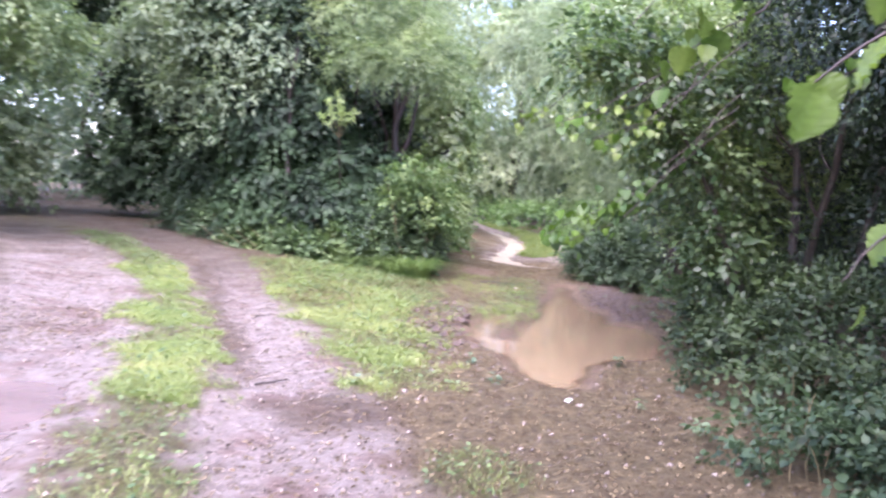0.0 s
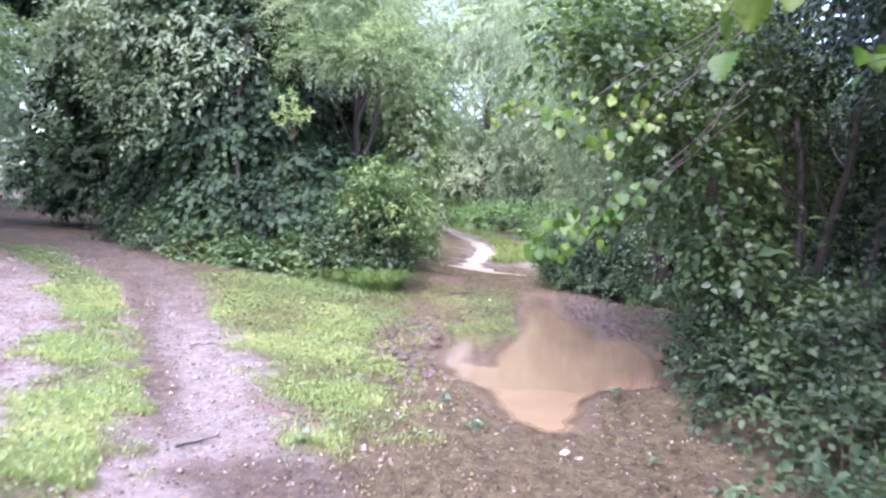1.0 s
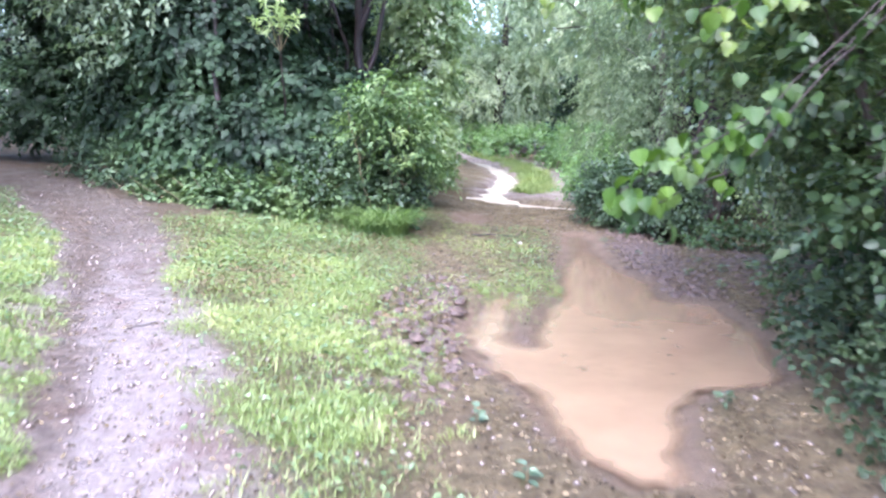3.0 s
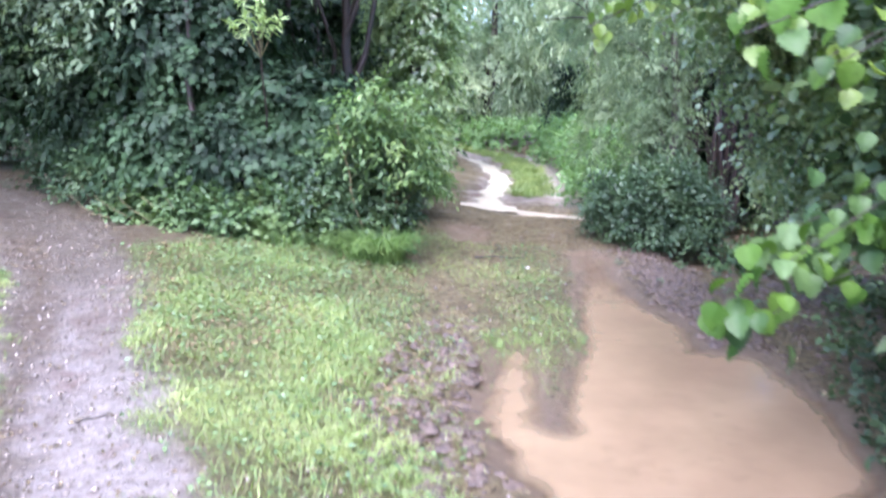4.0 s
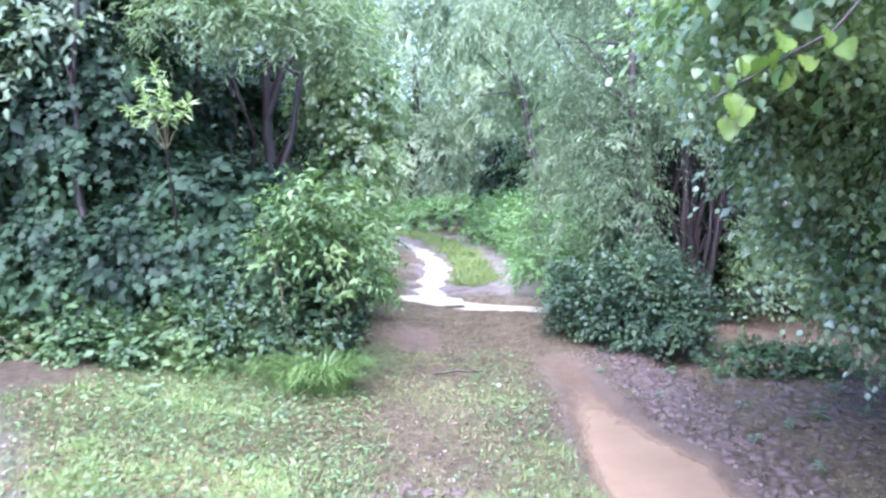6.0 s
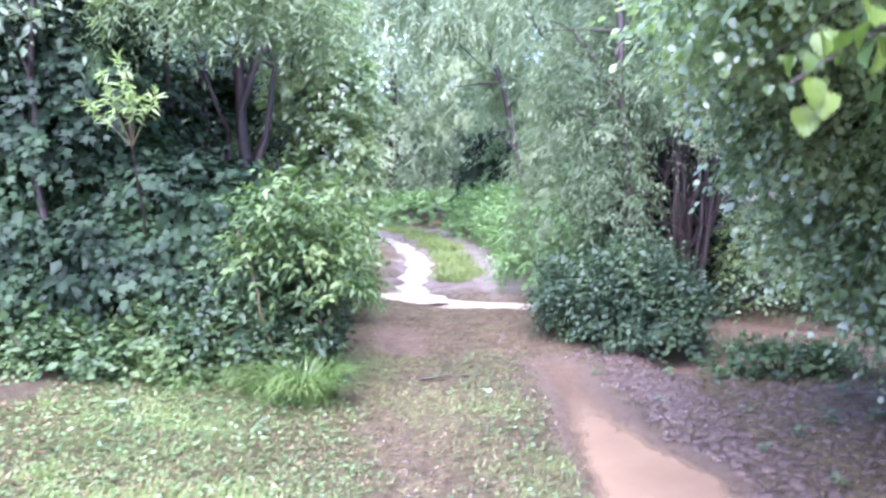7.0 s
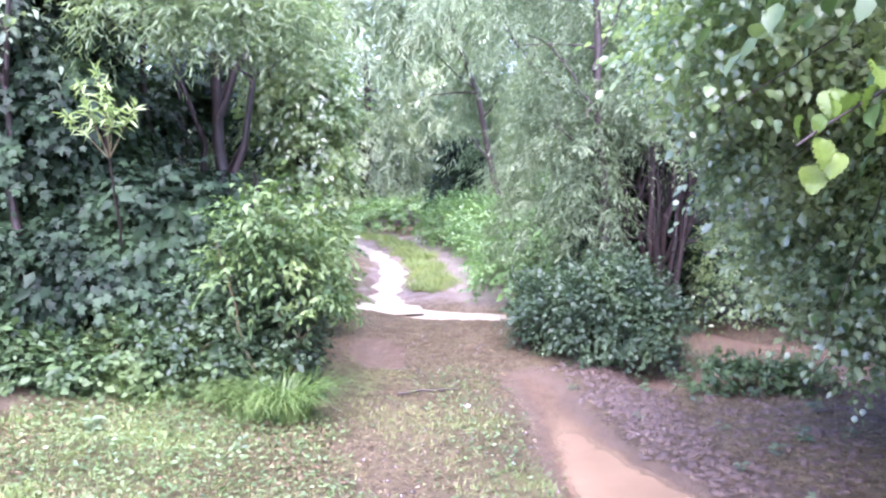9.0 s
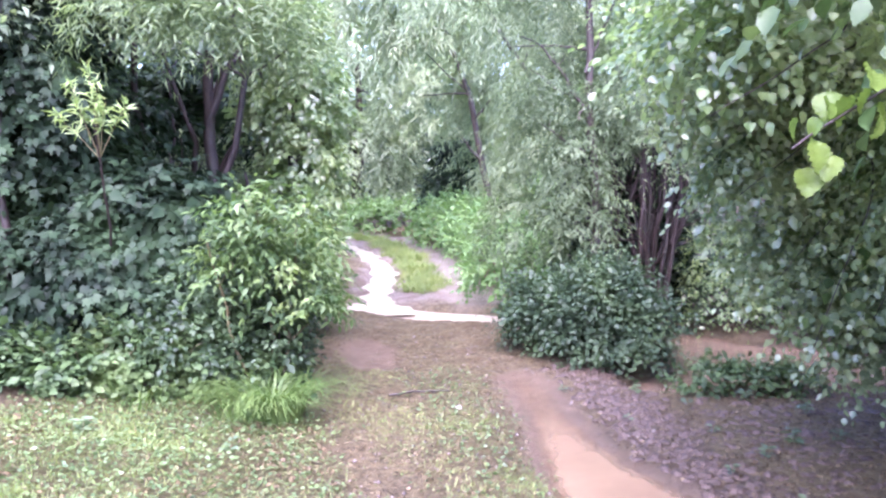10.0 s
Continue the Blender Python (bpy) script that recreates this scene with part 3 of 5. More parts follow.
# ---- left thicket ----
def left_thicket():
    vine = dict(leaf=0.1, twig=0.3, droop=0.8, flat=0.32, per=7, shell=0.4)
    shrub("vine_shrub", 1, -2.2, 13.35, 0.25, [(0, 0, 0.8, 1.2, 0.9, 0.9), (-0.85, 0.1, 2.1, 1.1, 1.0, 1.0), (-1.1, 0.2, 3.3, 1.15, 1.0, 1.0), (-1.6, 0.5, 4.4, 1.2, 1.2, 1.0), (0.7, 0.1, 0.9, 0.8, 0.65, 0.75), (-0.2, -0.2, 1.5, 0.6, 0.5, 0.5), (0.35, -0.3, 1.35, 0.6, 0.45, 0.55), (-0.45, -0.3, 2.35, 0.42, 0.4, 0.55), (0.75, -0.3, 0.8, 0.5, 0.4, 0.6), (-1.0, -0.5, 0.9, 0.7, 0.45, 0.7), (-0.3, -0.55, 0.9, 0.6, 0.35, 0.6), (0.3, -0.4, 0.75, 0.5, 0.35, 0.55)], 4700,
          "dark green thicket overgrown with lobed climbing vine leaves", "shrub", VINE, LOBED, [((-0.6, -0.85, 0), (-0.55, -0.9, 3.2), 0.045, 0.02), ((0, 0.2, 0), (0.1, 0.3, 4), 0.07, 0.03)], STEM, fill=0.3, single=(250, VINE_ONE), **vine)
    shrub("vine_shrub", 2, -4.5, 15.0, 0.4, [(0, 0, 1.0, 1.3, 1.1, 1.2), (0.2, 0.2, 2.6, 1.4, 1.2, 1.3), (-0.3, 0.3, 4.2, 1.5, 1.3, 1.3)], 3000,
          "tall thicket of dark lobed leaves along the lane", "shrub", VINE, DIAMOND, [((0, 0.2, 0), (0.1, 0.3, 4), 0.07, 0.03)], fill=0.3, **vine)
    shrub("vine_shrub", 3, -6.9, 17.6, 0.4, [(0, 0, 1.1, 1.5, 1.3, 1.3), (0.2, 0.2, 3.0, 1.6, 1.4, 1.5), (-0.6, 0.3, 5.0, 1.8, 1.5, 1.5)], 2600,
          "tall shaded thicket beside the bend of the lane", "shrub", VINE, DIAMOND, [((0, 0.2, 0), (0.1, 0.3, 4), 0.07, 0.03)], fill=0.3, leaf=0.13, twig=0.35, droop=0.45, flat=0.45)
    # Dark leaves put behind the stems as the hollow's shade
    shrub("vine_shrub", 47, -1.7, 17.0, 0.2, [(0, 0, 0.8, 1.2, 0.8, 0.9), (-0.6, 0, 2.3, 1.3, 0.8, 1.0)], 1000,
          "dark vine leaves standing in for shade behind the bare willow stems", "shrub", VINE, DIAMOND, [((0, 0.2, 0), (0.1, 0.3, 3), 0.06, 0.03)], STEM, fill=0.3, leaf=0.14, twig=0.3, droop=0.45, flat=0.4)
    shrub("willow_shrub", 4, -1.1, 15.2, 0.25, [(-0.3, 0.0, 3.7, 1.0, 0.9, 0.7), (-0.4, 0.9, 1.0, 1.2, 0.8, 1.0), (-0.5, 0.2, 4.8, 0.9, 1.0, 0.9)], 1650,
          "grey-green willow shrub with dark bare stems inside", "shrub", WILLOW, NARROW, [((-0.3, -0.3, 0), (-0.9, -0.5, 3.2), 0.05, 0.02), ((-0.45, -0.7, 0), (-0.35, -0.7, 3.0), 0.085, 0.05), ((-0.38, -0.7, 2.3), (0.15, -0.6, 4.0), 0.045, 0.02), ((-0.45, 0.2, 0), (-1.0, 0.3, 3.4), 0.03, 0.012)], STEM,
          fill=0.1, leaf=0.11, twig=0.4, droop=0.5, flat=0.4, per=12)
    shrub("ivy_shrub", 5, -1.45, 18.6, 0.1, [(0, 0, 0.9, 1.1, 1.1, 1.0), (0.1, 0, 2.4, 1.0, 1.0, 1.1), (-0.2, 0.2, 3.8, 1.2, 1.1, 1.0)], 2600,
          "dark narrow shrub hung with ivy beside the ford", "shrub", BROAD, DIAMOND, [((0, 0.2, 0), (0.1, 0.3, 4), 0.06, 0.03)], fill=0.25, leaf=0.1, twig=0.3, droop=0.5, flat=0.4)
    shrub("sallow_tree", 52, -3.5, 13.2, 0.3, [(0, -0.3, 3.2, 0.7, 0.4, 0.35), (0.4, -0.4, 2.8, 0.4, 0.35, 0.25), (-0.9, 0.2, 3.4, 0.7, 0.5, 0.4), (-0.4, 0, 4.1, 0.8, 0.6, 0.5), (-1.4, 0.5, 2.6, 0.5, 0.4, 0.3), (-0.3, -0.3, 2.5, 0.45, 0.3, 0.22), (-1.5, 0.5, 4.0, 0.8, 0.5, 0.45), (-2.4, 1.2, 3.4, 0.8, 0.5, 0.5), (-0.8, 0.1, 1.9, 0.4, 0.3, 0.2)], 1500,
          "grey-green leafy tree growing up through the vine thicket", "tree", SALLOW_GREY, LANCE, [((0, 0.6, 0), (0.1, 0.2, 4.0), 0.06, 0.02), ((-0.2, 0.6, 0), (-0.9, 0.4, 3.4), 0.04, 0.015)], STEM, leaf=0.12, twig=0.42, droop=0.55, flat=0.55, per=7)
    shrub("ivy_shrub", 50, -0.62, 15.3, 0.1, [(0, 0, 0.8, 0.42, 0.4, 0.8), (0.05, 0, 1.9, 0.42, 0.4, 0.7), (0.12, 0.05, 2.7, 0.38, 0.4, 0.55), (-0.35, 0.1, 2.6, 0.3, 0.3, 0.5), (-0.05, 0.1, 3.5, 0.4, 0.4, 0.5)], 1500,
          "slender shrub covered in small hanging ivy leaves", "shrub", CANOPY, DIAMOND, [((0, 0.1, 0), (0.1, 0.1, 3.4), 0.045, 0.02), ((-0.2, 0.1, 0), (-0.4, 0.1, 3.2), 0.03, 0.012)], STEM, fill=0.15, leaf=0.085, twig=0.28, droop=0.6, flat=0.4)
    shrub("hawthorn_bush", 48, -0.7, 12.25, 0.1, [(-0.2, 0.1, 0.4, 0.42, 0.36, 0.38), (-0.15, 0.6, 0.4, 0.32, 0.6, 0.4), (-0.2, 1.6, 0.35, 0.35, 0.8, 0.4), (-0.2, 3.0, 0.4, 0.35, 1.0, 0.45), (-0.6, 0.1, 0.6, 0.4, 0.35, 0.4), (-0.05, 0.15, 0.85, 0.3, 0.35, 0.3), (-0.3, 0.2, 1.15, 0.35, 0.3, 0.3)], 1500,
          "small-leaved dark green hawthorn bush beside the track", "bush", LOW, DIAMOND, [((0, 0, 0), (-0.1, 0.1, 0.9), 0.016, 0.007), ((0.1, 0.2, 0), (0.2, 0.4, 0.7), 0.014, 0.006)], BARK, fill=0.12, leaf=0.062, twig=0.24, droop=0.2, flat=0.5, per=8)
    elder = heap(9, 8, (-0.32, 0.15, -0.35, 0.05, 0.85, 1.3), 0.15) + [(-0.1, -0.2, 1.6, 0.16, 0.14, 0.16), (0.12, -0.1, 1.5, 0.14, 0.15, 0.18), (-0.3, -0.3, 1.35, 0.13, 0.15, 0.15), (0.3, 0.1, 1.15, 0.18, 0.22, 0.2), (0.28, 0.1, 0.85, 0.14, 0.22, 0.14), (0.25, 0.9, 0.8, 0.2, 0.4, 0.4), (0.25, 0.6, 1.35, 0.18, 0.28, 0.22), (0.42, -0.1, 0.85, 0.1, 0.14, 0.12)]
    shrub("elder_bush", 6, -0.78, 12.15, 0.12, elder + [(0.05, -0.3, 1.25, 0.16, 0.14, 0.16)], 520,
          "yellow-green elder bush leaning over the track", "bush", ELDER, LANCE, [((0, 0, 0), (-0.05, -0.2, 1.6), 0.02, 0.008), ((0.1, 0, 0), (0.25, 0.0, 1.5), 0.018, 0.008), ((-0.1, 0, 0), (-0.4, -0.3, 1.35), 0.016, 0.007)], TWIG, single=(240, ELDER_ONE), leaf=0.09, twig=0.3, droop=0.4, flat=0.75, per=7, shell=0.75)
    low = dict(leaf=0.075, shell=0.6, twig=0.24, droop=0.25, per=7)
    shrub("bramble", 7, -2.0, 12.35, 0.18, [(-1.3, 0.3, 0.22, 0.6, 0.4, 0.3), (-0.5, 0.1, 0.2, 0.7, 0.4, 0.28), (0.3, 0.1, 0.2, 0.6, 0.4, 0.3), (0.95, 0.05, 0.2, 0.45, 0.36, 0.28), (-0.9, 0.1, 0.4, 0.22, 0.2, 0.18), (0.1, 0.1, 0.42, 0.24, 0.2, 0.16), (0.7, 0.1, 0.38, 0.2, 0.2, 0.18)], 1800,
          "low green brambles and nettles at the thicket's foot", "undergrowth", UNDER, OVAL, [((0.1 * k - 1, 0, 0), (0.25 * k - 2, -0.2, 0.5), 0.006, 0.003) for k in range(12)], TWIG, fill=0.1, **low)
    shrub("bramble", 8, -4.0, 13.5, 0.35, [(-1.2, 1.0, 0.3, 0.6, 0.5, 0.4), (-0.3, 0.2, 0.3, 0.6, 0.45, 0.4), (0.5, -0.5, 0.3, 0.55, 0.45, 0.4)], 900,
          "low shaded brambles along the lane's edge", "undergrowth", LOW, DIAMOND, [((0.1 * k - 0.5, 0.2 - 0.1 * k, 0), (0.2 * k - 1.1, 0.7 - 0.2 * k, 0.5), 0.006, 0.003) for k in range(8)], TWIG, **low)


left_thicket()


def willow_shoot(seed, foot, tip, stars):
    """A pale upright shoot whose narrow leaves stand in stars."""
    rng = np.random.default_rng(seed)
    ob = thing("willow_shoot", *foot, "pale green willow shoot with star-like leaf tufts", "shrub")
    line = bent(rng, (0, 0, 0), np.subtract(tip, foot), 9, 0.03)
    part("stem", mesh_of("stem", *tube(line, np.linspace(0.018, 0.007, 9), 6), STEM, True), ob, "reddish thin stem")
    for dx, dy, dz in stars:
        c = line[-1] + np.array([dx, dy, dz])
        twig = bent(rng, line[-2], c, 5, 0.01)
        part("twig", mesh_of("twig", *tube(twig, np.linspace(0.006, 0.002, 5), 5), TWIG, True), ob)
        n = 34
        base = twig[2] + (c - twig[2]) * rng.random((n, 1))
        d = unit(rng.normal(0, 1, (n, 3)) + np.array([0, -0.3, 0.35]))
        part("leaf_tuft", leaf_mesh("leaf_tuft", base, d, rng.normal(0, 1, (n, 3)) + np.array([0, -0.5, 1.0]), rng.uniform(0.07, 0.12, n), NARROW, SHOOT), ob)
    return ob


willow_shoot(41, (-2.1, 13.4, 0.2), (-1.99, 12.0, 2.38), [(-0.24, -0.1, 0.06), (0.26, -0.05, 0.12), (0.0, -0.1, 0.42), (-0.12, 0, 0.14), (0.12, -0.1, 0.14), (-0.16, 0, 0.3), (0.06, -0.1, 0.28)])
shrub("sallow_tree", 45, -1.7, 13.6, 0.2, [(-0.2, -0.7, 3.3, 0.4, 0.4, 0.25), (0.6, -0.5, 3.3, 0.6, 0.5, 0.3), (-0.1, -0.85, 3.1, 0.4, 0.35, 0.16), (0.5, -0.75, 3.05, 0.5, 0.35, 0.16), (0.95, -0.4, 2.9, 0.4, 0.3, 0.2), (-0.1, -0.3, 3.9, 1.0, 0.7, 0.5), (-0.4, 0.2, 4.6, 0.7, 0.7, 0.5)], 1900,
      "pale sallow tree reaching over the dark vine thicket", "tree", SALLOW, NARROW, [((-0.5, 0.9, 0), (-0.3, 0.3, 4.2), 0.06, 0.02), ((-0.3, 0.9, 0), (0.7, 0.3, 4.4), 0.05, 0.02)], STEM, leaf=0.11, twig=0.4, droop=0.5, flat=0.5, per=11)


# ---- trees behind the ford and along the lane ----
def back_trees():
    willow = dict(leaf=0.15, twig=0.55, droop=0.8, flat=0.35, per=12)
    shrub("willow_tree", 11, 4.1, 19.2, 0.15, [(-0.5, 0, 4.2, 1.6, 1.4, 1.3), (0.8, 0.4, 5.0, 1.6, 1.5, 1.4), (-1.8, 0.6, 5.2, 1.4, 1.4, 1.2), (0, 0.5, 6.6, 2.2, 1.9, 1.4), (-0.5, -0.6, 2.4, 1.1, 0.9, 0.9)], 3600,
          "grey-green willow tree with a slender dark trunk", "tree", WILLOW_FAR, NARROW, [((0, 0, 0), (0.15, 0, 6.2), 0.11, 0.05), ((0, 0, 1.8), (-1.8, 0.2, 4.8), 0.05, 0.02), ((0, 0, 2.6), (1.3, 0.3, 5.0), 0.05, 0.02)], BARK, **willow)
    far = dict(leaf=0.3, twig=0.8, droop=0.8, flat=0.35, per=10, fill=0.2)
    shrub("willow_tree", 12, 0.6, 34.5, 0.25, [(0, 0, 2.2, 2.8, 2, 2.2), (2.8, 0, 4.0, 2.5, 2, 2.4), (-2.8, 0, 3.4, 2.5, 2, 3.0), (0, 0, 5.5, 3.2, 2.4, 2.2), (3.5, 1, 7.2, 2.4, 1.8, 1.6), (-3.5, 0, 7.2, 2.2, 1.8, 1.6), (-0.9, 0.2, 4.6, 1.6, 1.2, 1.6)], 3100,
          "tall pale willow closing the far end of the track", "tree", WILLOW_FAR, NARROW, [((0, 0.5, 0), (0.2, 0.6, 6.2), 0.2, 0.08)], BARK, **far)
    mid = dict(leaf=0.23, twig=0.6, droop=0.8, flat=0.35, per=10, fill=0.2)
    shrub("willow_tree", 13, -3.0, 25.5, 0.2, [(0, 0, 1.6, 2.2, 1.8, 1.8), (0.8, 0, 4.4, 2.2, 1.8, 1.8), (-1.5, 0.5, 5.5, 2.4, 2, 2), (1.6, 0.5, 6.6, 2.2, 1.8, 1.6)], 2700,
          "willow tree leaning over the far track", "tree", WILLOW_FAR, NARROW, [((0, 0, 0), (0.4, 0.2, 5.5), 0.14, 0.06)], BARK, **mid)
    shrub("willow_tree", 14, 5.4, 27.0, 0.3, [(0, 0, 1.6, 2.4, 1.8, 1.8), (0.6, 0, 4.6, 2.4, 1.8, 1.8), (-1.2, 0.5, 5.6, 2.0, 1.8, 1.6), (1.2, 0.5, 7.2, 2.4, 1.8, 1.6), (-1.8, -0.5, 3.4, 1.2, 1.2, 1.2)], 2700,
          "willow tree on the bank beyond the brook", "tree", WILLOW_FAR, NARROW, [((0, 0, 0), (-0.4, 0.2, 5.5), 0.14, 0.06)], BARK, **mid)
    shrub("willow_tree", 19, 1.8, 24.5, 0.2, [(0.6, 0, 5.2, 1.6, 1.4, 1.0), (-0.9, 0.4, 5.8, 1.5, 1.4, 1.0), (0.2, 0.4, 6.8, 1.8, 1.5, 1.2)], 1500,
          "willow arching high over the far track", "tree", WILLOW_FAR, NARROW, [((2.0, 0, 0), (0.3, 0, 5.5), 0.1, 0.04)], BARK, **mid)
    lane = dict(leaf=0.16, twig=0.45, droop=0.5, flat=0.5, fill=0.25)
    trunk = [((0, 0, 0), (0.6, 0.2, 5), 0.16, 0.06)]
    shrub("lane_tree", 15, -10.5, 15.5, 0.5, [(0, 0, 1.2, 2.0, 2.0, 1.6), (0, 0, 4.0, 2.6, 2.4, 2.2), (1.5, 1, 5.5, 2.4, 2, 1.8), (3.5, 2.5, 5.2, 2.0, 2, 1.3)], 3400,
          "broad-leaved tree overhanging the lane's bend", "tree", WILLOW, DIAMOND, trunk, BARK, **lane)
    shrub("lane_tree", 16, -9.5, 24.0, 0.5, [(0, 0, 1.6, 2.6, 2.2, 2.2), (1, 0, 5.0, 3.0, 2.4, 2.4), (-3, 0, 4.0, 2.8, 2.4, 3.6), (4, 0, 6.0, 2.8, 2.4, 2.4), (3, 0, 2, 2.2, 2, 2.2)], 2600,
          "dark tree closing the lane behind its bend", "tree", BROAD, DIAMOND, trunk, BARK, **lane)
    shrub("lane_tree", 20, -14.5, 19.5, 0.4, [(0, 0, 1.4, 2.6, 2.4, 2.0), (0, 0, 4.5, 3.0, 2.6, 2.8)], 2200,
          "dark tree closing the lane behind its bend", "tree", BROAD, DIAMOND, trunk, BARK, **lane)
    shrub("lane_tree", 29, -14.0, 28.0, 0.4, [(0, 0, 1.6, 3.0, 2.4, 2.4), (0, 0, 5.0, 3.4, 2.6, 3.0), (3.5, 2, 2.5, 2.6, 2, 2.8)], 2400,
          "dark tree closing the lane behind its bend", "tree", BROAD, DIAMOND, trunk, BARK, **lane)
    shrub("thicket_tree", 38, 8.5, 31.0, 0.3, [(0, 0, 1.4, 3.0, 2.0, 2.0), (0, 0, 4.6, 3.2, 2.4, 2.4), (-3.2, 2, 1.6, 2.4, 1.6, 2.0), (3, -4, 2.5, 2.6, 2.4, 2.8)], 2200,
          "broad-leaved tree in the wood beyond the brook", "tree", BROAD, DIAMOND, trunk, BARK, **lane)
    shrub("thicket_tree", 39, -5.0, 32.0, 0.3, [(0, 0, 1.4, 3.0, 2.0, 2.0), (0, 0, 4.6, 3.2, 2.4, 2.4), (3.2, 3, 1.6, 2.4, 1.6, 2.0)], 2600,
          "broad-leaved tree in the wood past the far track", "tree", BROAD, DIAMOND, trunk, BARK, **lane)
    shrub("lane_tree", 40, -9.0, 10.3, 0.35, [(2.2, 0.3, 3.4, 1.3, 1.3, 1.0), (2.6, 1.0, 2.8, 0.8, 0.8, 0.7), (1.2, 0.2, 2.6, 0.9, 0.9, 0.8), (0, 0.5, 3.4, 1.8, 1.8, 1.4), (0.2, 0.8, 1.2, 1.2, 1.6, 1.1), (1.3, 1.0, 4.6, 1.5, 1.5, 1.0)], 3600,
          "pale leafy tree beside the lane, branches hanging over it", "tree", SALLOW, DIAMOND, trunk, BARK, leaf=0.1, twig=0.4, droop=0.5, flat=0.5, fill=0.15)
    shrub("young_willow", 44, 2.66, 14.95, 0.0, [(0, 0.1, 4.9, 1.0, 0.9, 0.9), (-0.7, 0, 4.0, 0.5, 0.5, 0.4), (0.5, 0.1, 4.2, 0.4, 0.4, 0.4), (-0.5, 0, 3.0, 0.3, 0.3, 0.35), (-0.25, -0.2, 2.1, 0.35, 0.25, 0.4), (-0.1, -0.25, 1.4, 0.3, 0.25, 0.4), (0.2, -0.2, 2.6, 0.3, 0.25, 0.3)], 1100,
          "young willow with a straight dark slender trunk", "tree", COPPICE, NARROW, [((0, 0, 0), (-0.06, 0, 5.0), 0.058, 0.036), ((0, 0, 2.7), (-0.75, 0, 3.5), 0.022, 0.008), ((0, 0, 3.1), (0.5, 0.1, 4.2), 0.02, 0.008), ((0, 0, 2.2), (-0.6, 0.1, 2.6), 0.018, 0.006)], BARK, leaf=0.11, twig=0.4, droop=0.6, flat=0.4, per=11)
    shrub("thicket_tree", 49, 3.4, 41.0, 0.3, [(0, 0, 1.6, 3.0, 2.0, 2.4), (0, 0, 5.0, 3.4, 2.4, 2.6), (-3.5, 0, 2, 2.6, 2, 2.6), (4, 0, 2.4, 2.6, 2, 2.8)], 2400,
          "broad-leaved tree deep in the wood past the far track", "tree", BROAD, DIAMOND, trunk, BARK, leaf=0.26, twig=0.7, droop=0.5, flat=0.5, fill=0.25)
    # Dark-leaved shrub added as the shade of a hollow
    shrub("shade_thicket", 54, 3.15, 29.2, 0.25, [(0, 0, 1.2, 0.8, 0.5, 0.8), (0.1, 0.1, 2.1, 0.6, 0.4, 0.5)], 520,
          "dark leaves put in for a shady hollow behind the nettle bank", "shrub", VINE, DIAMOND, [((0, 0.2, 0), (0, 0.2, 2.2), 0.05, 0.02)], STEM, leaf=0.16, twig=0.35, droop=0.5, flat=0.4)
    bank = dict(leaf=0.11, twig=0.3, droop=0.3, per=7, fill=0.1)
    stalks = [((0.05 * k - 0.3, 0.6 * k - 3, 0), (0.1 * k - 0.5, 0.6 * k - 3.1, 0.9), 0.006, 0.003) for k in range(12)]
    shrub("nettle_bank", 17, 2.95, 22.0, 0.05, [(-0.4, -3.8, 0.42, 0.75, 1.5, 0.6), (-0.1, -1.5, 0.5, 0.8, 1.3, 0.7), (0.1, 0.8, 0.5, 0.9, 1.4, 0.8), (0.2, 3.0, 0.5, 1.0, 1.5, 0.8), (0.0, 5.5, 0.5, 1.2, 1.4, 0.9), (1.2, 0, 0.9, 0.9, 3, 0.9), (-1.6, 9.0, 0.5, 1.8, 1.0, 0.8), (-3.8, 11.0, 0.5, 1.8, 1.0, 0.8)], 3400,
          "bright green nettle bank along the far track", "undergrowth", NETTLE, DIAMOND, stalks, TWIG, **bank)
    shrub("nettle_bank", 18, -1.25, 21.5, 0.05, [(0.2, -1.6, 0.4, 0.7, 1.0, 0.5), (-0.1, 0, 0.5, 0.7, 1.0, 0.6), (-0.2, 2.2, 0.5, 0.8, 1.2, 0.7), (-0.6, 4.5, 0.6, 0.9, 1.2, 0.8), (-1.6, 7.0, 0.6, 1.2, 1.4, 0.8)], 1700,
          "green nettles on the shaded side of the far track", "undergrowth", NETTLE, DIAMOND, stalks[:8], TWIG, **bank)


back_trees()


def distant_woods():
    """The wood that closes the place all round."""
    rng = np.random.default_rng(77)
    lobes = []
    for ring, (near, turn) in enumerate(((46, 360), (37, 60))):
        for a in np.arange(-turn / 2, turn / 2, 5.0):
            for low in (1.8, 5.6):
                if low > 5 and abs(a) < 22:
                    continue
                r = rng.uniform(near, near + 6)
                k = rng.uniform(3.6, 5.0)
                lobes.append((r * math.sin(radians(a)), 10 + r * math.cos(radians(a)), low + rng.uniform(-0.7, 0.7), k, k, k * 0.95))
    whole("distant_woods", leaf_mesh("distant_woods", *sprays(rng, lobes, 10000, per=6, leaf=0.75, twig=1.6, droop=0.5, flat=0.4), DIAMOND, BROAD), "dense green woods closing the view all round", "woods", "stuff")


distant_woods()


